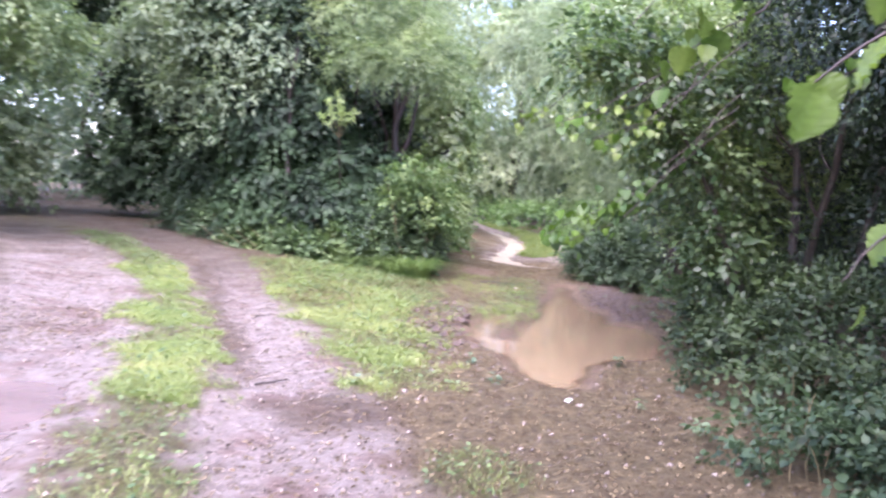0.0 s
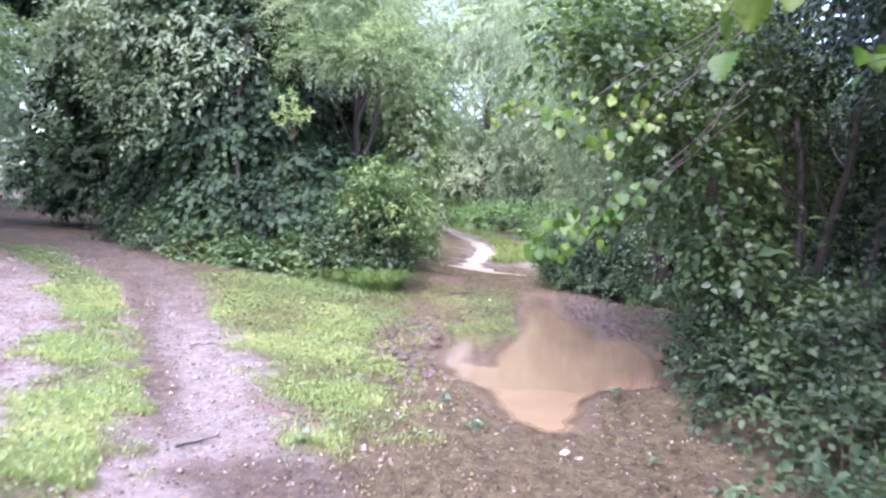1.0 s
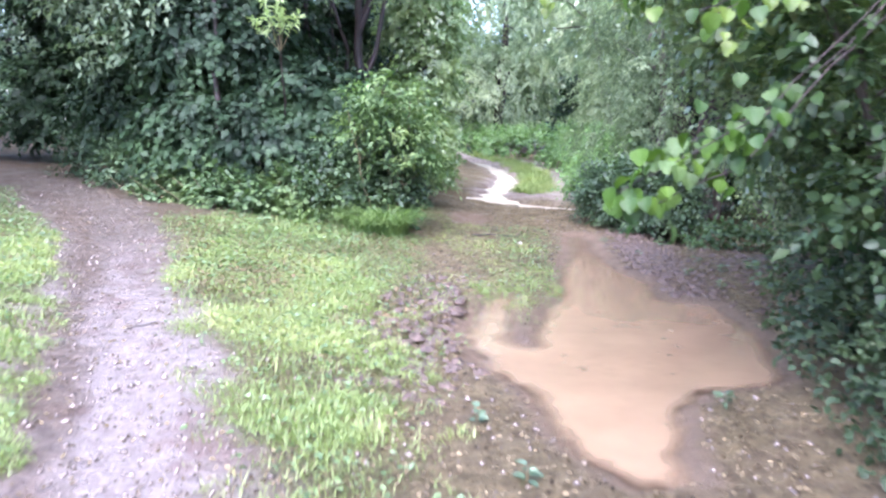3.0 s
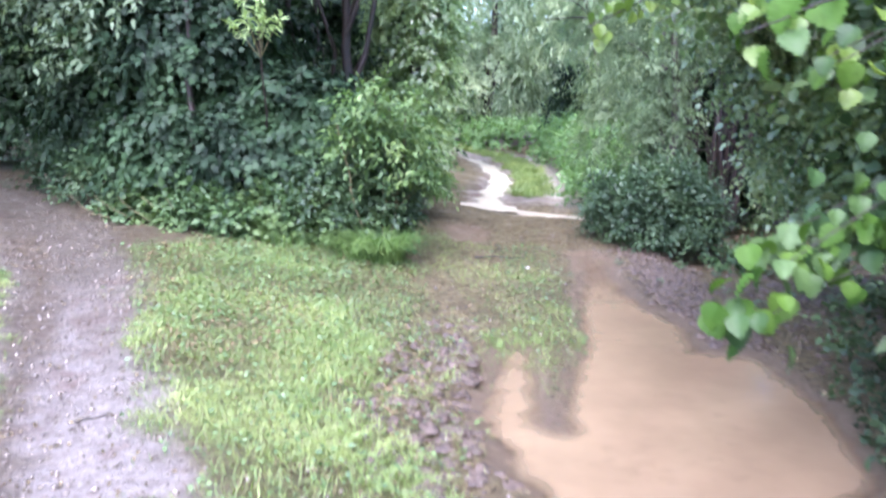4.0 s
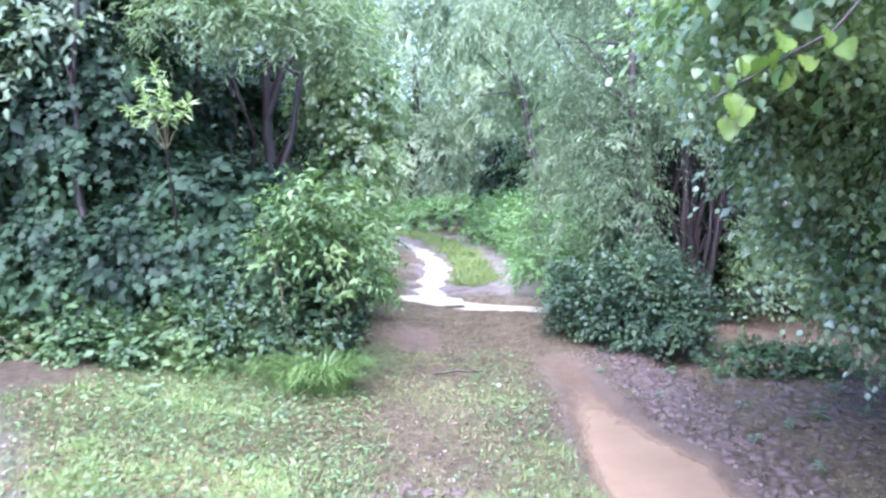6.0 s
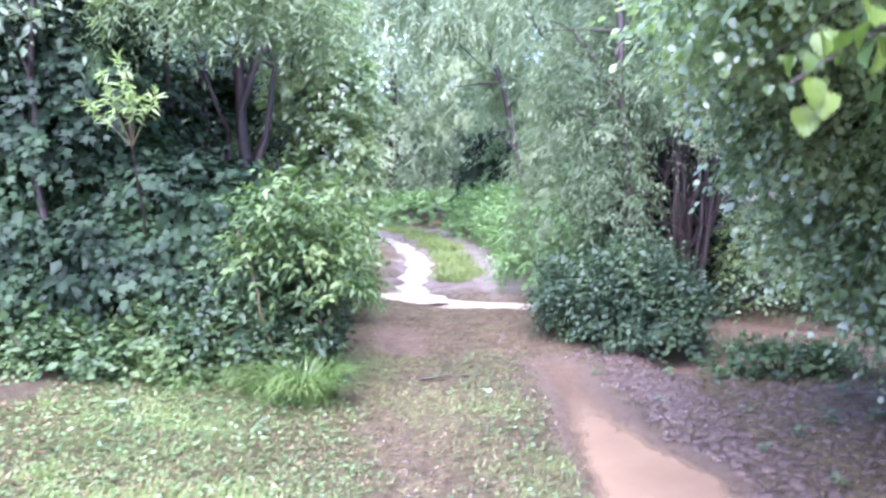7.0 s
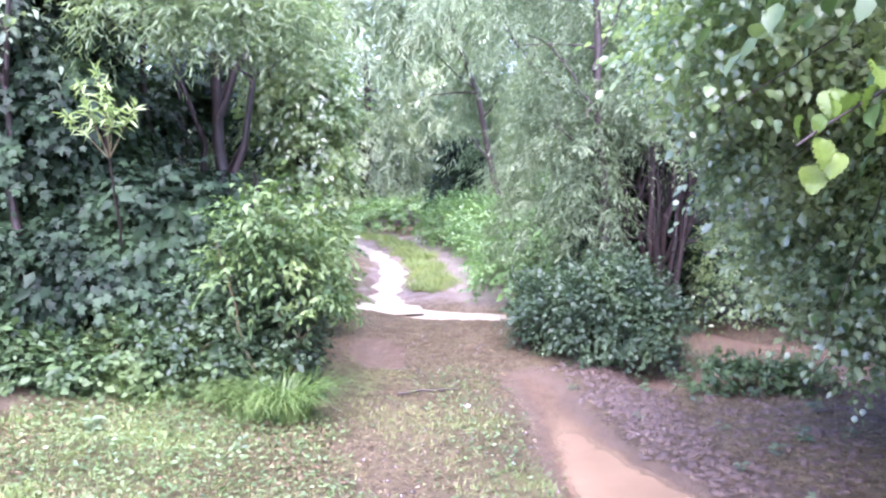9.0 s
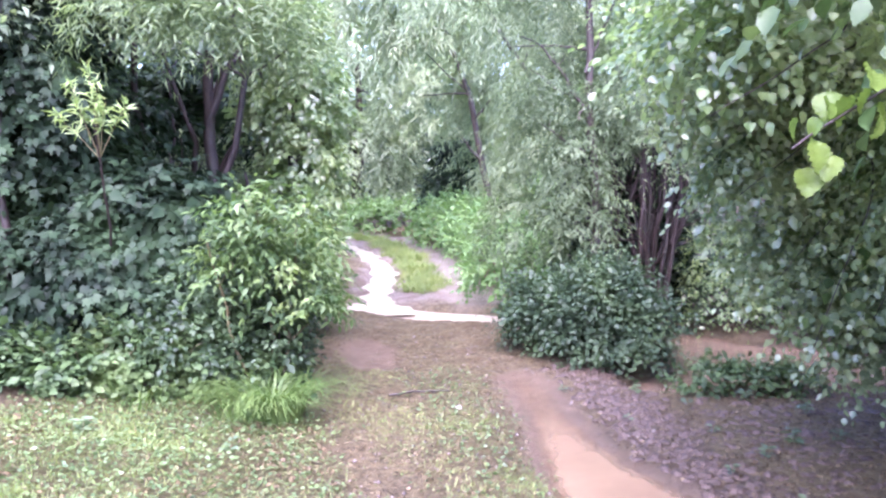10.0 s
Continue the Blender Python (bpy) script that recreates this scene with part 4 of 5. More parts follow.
# ---- right bank ----
def right_bank():
    shrub("dogwood_bush", 21, 2.4, 13.75, 0.0, [(0, 0, 0.42, 0.45, 0.42, 0.42), (-0.35, 0.7, 0.36, 0.36, 0.55, 0.36), (0.25, -0.3, 0.35, 0.36, 0.4, 0.36), (0.05, -0.1, 0.72, 0.28, 0.3, 0.22), (0.3, 0.1, 0.66, 0.24, 0.25, 0.24)] + heap(12, 6, (-0.55, 0.25, 0, 0.8, 0.3, 0.6), 0.2), 2300,
          "rounded dark green dogwood bush beside the ford", "bush", LOW, OVAL, [((0, 0, 0), (0.1, 0, 0.9), 0.02, 0.008), ((0.3, 0, 0), (0.5, -0.1, 0.7), 0.015, 0.006)], STEM, fill=0.2, leaf=0.056, shell=0.55, twig=0.33, droop=0.25, per=8)
    rng = np.random.default_rng(5)
    stems = []
    for _ in range(26):
        a = rng.uniform(-0.38, 0.38, 2)
        stems.append(((a[0], a[1] * 0.6, 0), (a[0] * 2.2 + rng.normal(0, 0.12), a[1] * 2, rng.uniform(2.2, 3.4)), rng.uniform(0.03, 0.06), 0.014))
    shrub("coppiced_willow", 22, 3.4, 15.4, 0.05, [(-1.0, 0.2, 2.2, 0.7, 0.8, 0.9), (-0.3, 0.5, 2.9, 0.9, 0.8, 0.75), (0.6, 0.2, 3.2, 1.1, 1.0, 0.9), (-1.3, 0.3, 1.3, 0.45, 0.6, 0.7), (0, 0.5, 4.4, 1.6, 1.2, 1.0), (1.6, 0.6, 2.6, 0.9, 0.9, 1.0), (-0.8, -0.2, 1.7, 0.42, 0.4, 0.6), (-0.2, -0.3, 2.6, 0.5, 0.3, 0.3), (0.15, -0.5, 2.2, 0.6, 0.3, 0.4), (0.7, -0.5, 2.3, 0.4, 0.3, 0.4), (-0.7, -0.5, 1.1, 0.3, 0.3, 0.4)], 4600,
          "coppiced willow with a fan of dark red-brown stems", "shrub", COPPICE, NARROW, stems, STEM, leaf=0.09, twig=0.4, droop=0.6, flat=0.4, per=11, fill=0.1)
    # Backs the coppiced stems with dark leaves in place of deep shade
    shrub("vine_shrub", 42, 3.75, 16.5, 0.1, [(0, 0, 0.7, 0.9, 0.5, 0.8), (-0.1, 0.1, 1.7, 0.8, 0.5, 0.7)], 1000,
          "dark vine thicket put in for the shade behind the coppiced stems", "shrub", VINE, DIAMOND, [((0, 0.2, 0), (0.1, 0.3, 2), 0.04, 0.02)], STEM, fill=0.3, leaf=0.13, twig=0.3, droop=0.45, flat=0.4)
    shrub("bank_shrub", 23, 6.2, 16.3, 0.0, [(-1.5, -0.5, 0.45, 0.6, 0.6, 0.55), (-1.0, -1.5, 0.3, 0.45, 0.4, 0.4), (-0.5, -2.3, 0.3, 0.45, 0.4, 0.4), (0.1, -2.7, 0.35, 0.5, 0.4, 0.45), (-0.3, -0.7, 0.6, 0.8, 0.6, 0.5), (0.7, -1.9, 0.6, 0.9, 0.7, 0.7), (0.5, -0.3, 1.0, 1.2, 0.9, 1.0), (0, 0.3, 2.4, 1.5, 1.0, 1.2), (-0.6, 0.5, 3.8, 1.5, 1.0, 1.0), (2.0, -1.0, 2.2, 1.4, 1.2, 1.6), (1.6, -1.4, 0.7, 1.1, 0.8, 0.8)], 3400,
          "dark shrubs overhanging the far bank of the brook", "shrub", LOW, DIAMOND, [((0, 0.2, 0), (0.1, 0.3, 3), 0.05, 0.02)], BARK, fill=0.25, leaf=0.08, twig=0.3, droop=0.45, flat=0.5)
    shrub("bank_shrub", 43, 4.6, 15.35, 0.0, [(0, 0, 0.35, 0.45, 0.4, 0.4), (-0.05, 0.15, 0.85, 0.35, 0.35, 0.35), (0.35, -0.2, 0.25, 0.3, 0.3, 0.25)], 420,
          "light green bush on the brook's far bank", "bush", CANOPY, DIAMOND, [((0, 0, 0), (0, 0.1, 0.9), 0.014, 0.006), ((0.1, 0, 0), (0.3, -0.1, 0.6), 0.012, 0.005)], BARK, leaf=0.07, twig=0.24, droop=0.3, per=7)
    shrub("bank_shrub", 37, 6.4, 20.5, 0.3, [(0, 0, 0.8, 1.6, 1.0, 1.0), (-1.2, 0.8, 0.7, 1.0, 0.9, 0.9), (0.6, 0.5, 2.4, 1.6, 1.2, 1.3), (2.4, -1, 1.2, 1.6, 1.2, 1.5)], 2000,
          "green undergrowth on the bank behind the willow", "shrub", BROAD, DIAMOND, [((0, 0.2, 0), (0.1, 0.3, 2.4), 0.04, 0.02)], BARK, fill=0.25, leaf=0.11, twig=0.3, droop=0.4, flat=0.5)
    shrub("bank_shrub", 28, 9.5, 16.0, 0.1, [(0, 0, 1.0, 1.8, 1.4, 1.4), (0, 0, 3.2, 2.0, 1.6, 1.8), (0.5, -1.6, 0.8, 1.6, 1.0, 1.0)], 2000,
          "shaded shrubs along the brook", "shrub", BROAD, DIAMOND, [((0, 0.2, 0), (0.1, 0.3, 3), 0.05, 0.02)], BARK, fill=0.25, leaf=0.12, twig=0.3, droop=0.45, flat=0.5)
    shrub("bank_clump", 24, 3.35, 12.25, 0.0, [(0, 0, 0.08, 0.45, 0.25, 0.14), (0.35, -0.05, 0.08, 0.3, 0.25, 0.12), (-0.35, 0.1, 0.1, 0.25, 0.2, 0.14)], 320,
          "low leafy clump on the brook's muddy edge", "undergrowth", UNDER, OVAL, [((0.1 * k - 0.3, 0, 0), (0.13 * k - 0.4, 0, 0.25), 0.004, 0.002) for k in range(7)], TWIG, leaf=0.065, twig=0.16, droop=0.2, per=6)
    hazel = dict(leaf=0.056, twig=0.34, droop=0.45, flat=0.55, per=8)
    shrub("hazel_tree", 25, 3.8, 8.6, 0.03, [(-1.05, 0.9, 3.0, 0.95, 0.9, 0.9), (-2.0, 0.6, 2.6, 0.6, 0.7, 0.4), (-1.9, -0.2, 3.0, 0.7, 0.9, 0.5), (-0.5, 0.9, 1.9, 0.7, 0.5, 0.8)], 4000,
          "dense hazel tree overhanging the muddy track", "tree", CANOPY, OVAL, [((0, 0, 0), (-0.8, 0.5, 3.4), 0.06, 0.02), ((0, -0.1, 0), (0.1, -1.3, 3.2), 0.05, 0.02), ((0.1, 0, 0), (0.8, 0.6, 3.4), 0.05, 0.02)], BARK, fill=0.05, single=(200, CANOPY_ONE, (1.0, 0.3, 0)), **hazel)
    shrub("hazel_tree", 76, 4.0, 10.6, 0.0, [(-0.6, 0.6, 3.3, 0.9, 0.7, 0.6), (-0.9, 0.1, 2.7, 0.6, 0.5, 0.35), (-1.3, 0.2, 1.95, 0.4, 0.35, 0.28), (-1.1, 0.2, 1.35, 0.36, 0.35, 0.22), (-0.65, 0.1, 1.6, 0.45, 0.35, 0.3), (-0.8, -0.1, 2.3, 0.5, 0.4, 0.28), (-0.3, 0.3, 1.05, 0.45, 0.35, 0.25), (0.2, 0.0, 1.3, 0.5, 0.4, 0.35), (0.1, 0.4, 2.0, 0.7, 0.6, 0.5), (-1.7, 0.1, 2.75, 0.45, 0.4, 0.25), (-1.9, -0.2, 3.2, 0.5, 0.5, 0.3), (-0.2, 0.4, 2.8, 0.8, 0.6, 0.4), (-0.9, -0.2, 1.1, 0.35, 0.3, 0.2), (-0.5, 0.0, 0.75, 0.35, 0.3, 0.16), (-1.5, 0.1, 2.35, 0.4, 0.35, 0.2)], 6200,
          "hazel tree spreading grey-green sprays over the brook's bank", "tree", SPRAY, ROUND, [((0, 0, 0), (-0.9, 0.3, 3.0), 0.05, 0.02), ((0.1, 0.1, 0), (-0.5, 0.4, 3.4), 0.05, 0.02), ((0, -0.1, 0), (0.2, 0.2, 2.6), 0.045, 0.02)], BARK, fill=0.1, leaf=0.062, twig=0.36, droop=0.6, flat=0.6, per=8)
    # The dark look under this tree comes from its leaf colour
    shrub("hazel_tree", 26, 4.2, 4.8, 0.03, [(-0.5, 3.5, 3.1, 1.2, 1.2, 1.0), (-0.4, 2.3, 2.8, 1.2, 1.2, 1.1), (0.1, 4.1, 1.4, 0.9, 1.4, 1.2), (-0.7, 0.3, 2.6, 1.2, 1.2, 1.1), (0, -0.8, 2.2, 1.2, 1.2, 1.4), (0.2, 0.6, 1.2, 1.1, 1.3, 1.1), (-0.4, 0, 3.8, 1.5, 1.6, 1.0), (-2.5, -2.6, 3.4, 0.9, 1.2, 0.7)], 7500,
          "hazel tree in the hedge beside the track, shade in its leaf colour", "tree", SHADE, DIAMOND, [((0, 0, 0), (-0.6, 0.3, 3.2), 0.05, 0.02), ((0, 0, 0), (0.3, -0.6, 3.2), 0.05, 0.02)], BARK, fill=0.2, **hazel)
    # Added tree, mostly out of view: its crown keeps light off the hedge
    shrub("shade_oak", 69, 6.6, 5.2, 0.05, [(-1.6, -0.9, 5.6, 1.9, 1.7, 0.9), (-0.4, -3.0, 5.6, 1.9, 1.8, 1.0), (0.9, 0.4, 6.4, 2.2, 2.4, 1.3), (0.2, 0.4, 3.2, 1.6, 2.2, 1.2)], 3600,
          "added dark oak whose crown shades the hazel hedge", "tree", SHADE, DIAMOND, [((0, 0, 0), (-0.3, 0, 5.6), 0.2, 0.09), ((0, 0, 2.6), (-1.5, -0.6, 5.4), 0.09, 0.04), ((0, 0, 3.0), (-1.1, 1.6, 5.6), 0.08, 0.03)], BARK, fill=0.3, leaf=0.13, twig=0.45, droop=0.3, flat=0.6)
    # Unseen trees added beside and behind the camera to darken the right hedge
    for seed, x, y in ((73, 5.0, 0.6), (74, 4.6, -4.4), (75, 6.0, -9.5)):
        shrub("shade_tree", seed, x, y, 0.05, [(-1.2, 0, 4.4, 1.5, 1.8, 1.1), (-0.3, 0.8, 2.6, 1.4, 1.8, 1.5), (0, -1.0, 3.2, 1.4, 1.7, 1.8), (0.2, 0.2, 5.8, 1.9, 2.2, 1.2), (-0.2, 0, 1.1, 1.0, 1.8, 1.0)], 2000,
              "added dark tree out of view, shading the hedge", "tree", SHADE, DIAMOND, [((0, 0, 0), (-0.3, 0, 5.2), 0.14, 0.06), ((0, 0, 1.6), (-1.1, 0.2, 4.2), 0.07, 0.03)], BARK, "trees of the lane's hedge", fill=0.3, leaf=0.14, twig=0.45, droop=0.3, flat=0.6)
    # Added to fill a gap in the hedge; its dark leaves stand for shade
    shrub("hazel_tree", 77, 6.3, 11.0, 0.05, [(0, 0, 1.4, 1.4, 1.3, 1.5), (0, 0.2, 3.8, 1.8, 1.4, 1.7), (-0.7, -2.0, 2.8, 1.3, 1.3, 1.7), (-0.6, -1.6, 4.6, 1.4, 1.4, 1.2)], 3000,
          "hazel filling the hedge by the brook, shade in its leaf colour", "tree", HEDGE, DIAMOND, [((0, 0, 0), (-0.3, 0, 4.2), 0.09, 0.04), ((0, 0, 0), (-0.7, -1.6, 3.8), 0.07, 0.03)], BARK, fill=0.3, leaf=0.12, twig=0.4, droop=0.35, flat=0.5)
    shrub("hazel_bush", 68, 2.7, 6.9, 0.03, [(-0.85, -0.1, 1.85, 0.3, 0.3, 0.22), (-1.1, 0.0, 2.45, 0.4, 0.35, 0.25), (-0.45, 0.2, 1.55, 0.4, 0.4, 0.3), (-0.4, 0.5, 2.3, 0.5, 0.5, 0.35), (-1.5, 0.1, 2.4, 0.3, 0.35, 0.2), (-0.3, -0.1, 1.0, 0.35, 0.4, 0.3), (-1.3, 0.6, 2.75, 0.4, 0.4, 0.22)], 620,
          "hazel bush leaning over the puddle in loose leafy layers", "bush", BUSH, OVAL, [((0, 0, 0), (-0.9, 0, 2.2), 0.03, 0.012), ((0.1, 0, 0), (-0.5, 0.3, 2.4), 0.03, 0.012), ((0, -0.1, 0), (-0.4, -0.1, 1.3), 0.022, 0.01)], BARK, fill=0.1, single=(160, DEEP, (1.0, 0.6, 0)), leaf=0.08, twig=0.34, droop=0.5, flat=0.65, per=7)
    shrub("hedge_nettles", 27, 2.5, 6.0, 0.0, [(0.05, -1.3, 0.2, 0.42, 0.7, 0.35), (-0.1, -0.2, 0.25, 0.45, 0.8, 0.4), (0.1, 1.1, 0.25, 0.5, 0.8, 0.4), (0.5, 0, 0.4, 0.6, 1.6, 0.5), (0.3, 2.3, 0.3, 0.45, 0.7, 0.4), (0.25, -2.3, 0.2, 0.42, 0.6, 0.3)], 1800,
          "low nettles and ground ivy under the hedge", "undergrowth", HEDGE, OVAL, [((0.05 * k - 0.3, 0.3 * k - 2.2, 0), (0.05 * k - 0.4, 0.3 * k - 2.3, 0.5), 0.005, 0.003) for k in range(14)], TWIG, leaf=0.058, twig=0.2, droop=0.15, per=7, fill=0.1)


right_bank()
shrub("nettle_clump", 46, 2.15, 3.75, 0.0, [(0, 0, 0.15, 0.3, 0.3, 0.22), (0.35, 0.2, 0.18, 0.3, 0.3, 0.25), (-0.25, 0.35, 0.1, 0.2, 0.25, 0.15), (0.4, -0.4, 0.15, 0.35, 0.35, 0.25)], 330,
      "green nettle clump at the hedge's foot", "undergrowth", LOW, OVAL, [((0.1 * k - 0.2, 0.05 * k, 0), (0.12 * k - 0.25, 0.05 * k, 0.3), 0.004, 0.002) for k in range(6)], TWIG, leaf=0.06, twig=0.18, droop=0.15, per=6)


# ---- hazel branches over the track ----
def hazel_leaf(seed, mat):
    """A rounded, pleated, toothed leaf on a short stalk, one metre long."""
    rng = np.random.default_rng(seed)
    rows, cols = 13, 5
    v, f = [], []
    for i in range(rows):
        t = i / (rows - 1)
        w = 0.4 * (math.sin(math.pi * t**0.8) ** 0.7 + 0.12 * (1 - t)) if t < 0.98 else 0.015
        w *= 1.06 if i % 2 else 0.95
        for j in range(cols):
            u = j / (cols - 1) * 2 - 1
            z = 0.3 * abs(u) * w + 0.05 * (-1) ** i * (abs(u) > 0.2) - 0.26 * t * t + rng.normal(0, 0.008)
            v.append((u * w, 0.16 + 0.84 * t - 0.05 * abs(u), z))
    for i in range(rows - 1):
        for j in range(cols - 1):
            a = i * cols + j
            f.append((a, a + 1, a + cols + 1, a + cols))
    n = len(v)
    v += [(-0.014, 0, 0.02), (0.014, 0, 0.02), (0.012, 0.18, 0.0), (-0.012, 0.18, 0.0)]
    f.append((n, n + 1, n + 2, n + 3))
    return mesh_of("hazel_leaf", v, f, mat, True)


LEAVES = [hazel_leaf(k, HAZEL) for k in range(4)]
SPRAY_LEAVES = [hazel_leaf(k, SPRAY_ONE) for k in range(4)]
WET_LEAVES = [hazel_leaf(k, WET_LEAF) for k in range(4)]
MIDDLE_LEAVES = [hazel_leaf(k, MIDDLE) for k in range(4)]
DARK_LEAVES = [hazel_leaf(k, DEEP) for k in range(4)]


def hazel_branch(seed, limb, root, tip, count, size, label, kinds=None, spread=0.05):
    rng = np.random.default_rng(seed)
    limb, root, tip = (np.array(p, float) for p in (limb, root, tip))
    ob = thing("hazel_branch", *limb, label, "branch", "hazel branches over the track")
    back = bent(rng, (0, 0, 0), root - limb, 8, 0.03)
    front = bent(rng, root - limb, tip - limb, 8, 0.008)
    line = np.concatenate([back, front[1:]])
    part("twig", mesh_of("twig", *tube(line, np.linspace(0.006, 0.002, len(line)), 6), STEM, True), ob, "thin brown twig")
    way = unit(tip - root)
    side = unit(np.cross(way, (0, 0, 1.0)))
    for k in range(count):
        t = (k + 0.5) / count
        p = front[0] + (front[-1] - front[0]) * t + rng.normal(0, spread, 3)
        if count > 12 and k % 4 == 1:
            p = back[0] + (back[-1] - back[0]) * rng.uniform(0.25, 1.0) + rng.normal(0, 0.07, 3)
        sign = 1 if k % 2 else -1
        y = unit(way * 0.5 + side * sign * (0.8 if k < count - 1 else 0.0) + rng.normal(0, 0.35, 3) + np.array([0, 0, -1.0]))
        up = np.array([0, -0.25, 1.0]) + rng.normal(0, 0.35, 3)
        x = unit(np.cross(y, up))
        z = np.cross(x, y)
        s = size * rng.uniform(0.65, 1.15)
        leaf = part("leaf", (kinds or LEAVES)[k % 4], ob)
        m = Matrix.Identity(4)
        for a, col in enumerate((x, y, z)):
            for b in range(3):
                m[b][a] = col[b] * s
        m.translation = Vector(p)
        leaf.matrix_basis = m
    return ob


YOUNG = "hazel branch with bright translucent young leaves"
hazel_branch(51, (2.2, 3.2, 3.0), (1.45, 2.7, 2.08), (1.1, 2.78, 1.86), 10, 0.12, YOUNG)
hazel_branch(52, (1.9, 1.9, 2.9), (1.3, 0.97, 1.75), (1.06, 0.93, 1.57), 6, 0.105, YOUNG)
hazel_branch(53, (2.0, 2.1, 2.9), (1.5, 1.45, 1.4), (1.29, 1.36, 1.22), 5, 0.1, YOUNG)
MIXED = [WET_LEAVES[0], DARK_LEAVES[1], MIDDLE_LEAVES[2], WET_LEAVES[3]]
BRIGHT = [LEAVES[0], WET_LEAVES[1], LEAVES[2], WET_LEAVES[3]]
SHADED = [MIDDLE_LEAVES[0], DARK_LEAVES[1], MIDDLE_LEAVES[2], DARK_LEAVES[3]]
WET = "drooping hazel branch with wet yellow-green leaves"
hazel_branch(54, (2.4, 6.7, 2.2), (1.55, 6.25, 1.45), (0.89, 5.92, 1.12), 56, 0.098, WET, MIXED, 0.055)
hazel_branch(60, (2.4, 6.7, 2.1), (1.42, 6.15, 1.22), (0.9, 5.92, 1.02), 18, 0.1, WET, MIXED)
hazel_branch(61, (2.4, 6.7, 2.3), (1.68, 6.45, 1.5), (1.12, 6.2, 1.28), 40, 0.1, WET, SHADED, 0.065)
hazel_branch(71, (2.2, 6.5, 2.7), (1.1, 5.75, 1.98), (0.78, 5.54, 1.86), 5, 0.11, YOUNG, MIXED)
hazel_branch(72, (2.4, 6.6, 2.7), (1.6, 6.2, 2.0), (1.15, 5.9, 1.82), 6, 0.1, YOUNG, MIXED)
hazel_branch(55, (2.3, 6.8, 2.8), (1.55, 6.5, 2.15), (1.0, 6.4, 1.95), 36, 0.08, YOUNG, BRIGHT, 0.06)
hazel_branch(62, (2.3, 6.8, 2.8), (1.75, 6.5, 2.05), (1.3, 6.4, 1.85), 36, 0.08, YOUNG, BRIGHT, 0.06)
hazel_branch(67, (2.7, 4.2, 2.9), (2.3, 3.85, 2.1), (1.86, 3.72, 1.93), 14, 0.085, YOUNG, MIXED)
hazel_branch(56, (1.9, 7.2, 3.3), (0.88, 6.86, 2.14), (0.57, 6.8, 1.98), 24, 0.066, "hazel branch with pale yellow-green leaves hanging in a row", spread=0.03)
hazel_branch(57, (2.1, 7.8, 3.3), (1.8, 7.9, 2.75), (1.3, 7.8, 2.5), 46, 0.045, "leafy hazel branch over the puddle", SPRAY_LEAVES, 0.08)
hazel_branch(58, (2.2, 8.7, 3.2), (1.8, 8.6, 2.5), (1.15, 8.4, 2.15), 48, 0.05, "leafy hazel branch over the puddle", SPRAY_LEAVES, 0.08)
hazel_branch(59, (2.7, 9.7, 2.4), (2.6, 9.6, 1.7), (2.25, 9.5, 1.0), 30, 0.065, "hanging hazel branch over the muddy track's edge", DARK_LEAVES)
BANK = "leafy hazel branch drooping towards the brook"
hazel_branch(63, (3.0, 9.8, 3.0), (2.7, 10.2, 2.2), (2.05, 10.1, 1.75), 40, 0.062, BANK, SPRAY_LEAVES, 0.1)
hazel_branch(64, (3.1, 9.9, 2.8), (2.9, 10.3, 1.7), (2.4, 10.2, 1.25), 40, 0.062, BANK, SPRAY_LEAVES, 0.1)
hazel_branch(65, (2.9, 9.2, 3.2), (2.5, 9.6, 2.6), (1.75, 9.5, 2.3), 40, 0.062, BANK, SPRAY_LEAVES, 0.1)
hazel_branch(66, (3.2, 9.8, 2.4), (3.1, 10.0, 1.45), (2.7, 9.8, 0.95), 40, 0.062, BANK, SPRAY_LEAVES, 0.1)


# ---- grass, weeds and litter ----
def scatter(rng, n, box, keep):
    x0, x1, y0, y1 = box
    x, y = rng.uniform(x0, x1, n * 8), rng.uniform(y0, y1, n * 8)
    ok = rng.random(n * 8) < keep(x, y)
    return x[ok][:n], y[ok][:n]


BLADE = (np.array([(-0.034, 0, 0), (0.034, 0, 0), (-0.028, 0.55, 0.06), (0.028, 0.55, 0.06), (0, 1, 0.28)]), np.array([(0, 1, 3), (0, 3, 2), (2, 3, 4)]))


def blades(name, seed, n, box, keep, tall, label, mat=GRASS):
    rng = np.random.default_rng(seed)
    x, y = scatter(rng, n, box, keep)
    n = len(x)
    h = tall * rng.uniform(0.4, 1.3, n) * (1 + 0.35 * wave(x, y, 4, seed))
    a, lean = rng.uniform(0, 6.28, n), rng.uniform(0.3, 1.3, n)
    pos = np.stack([x, y, height(x, y) - 0.005], 1)
    along = np.stack([np.cos(a) * lean, np.sin(a) * lean, np.ones(n)], 1)
    up = np.stack([np.cos(a), np.sin(a), -lean], 1)
    whole(name, leaf_mesh(name, pos, along, up, h, BLADE, mat), label, "grass", "stuff")


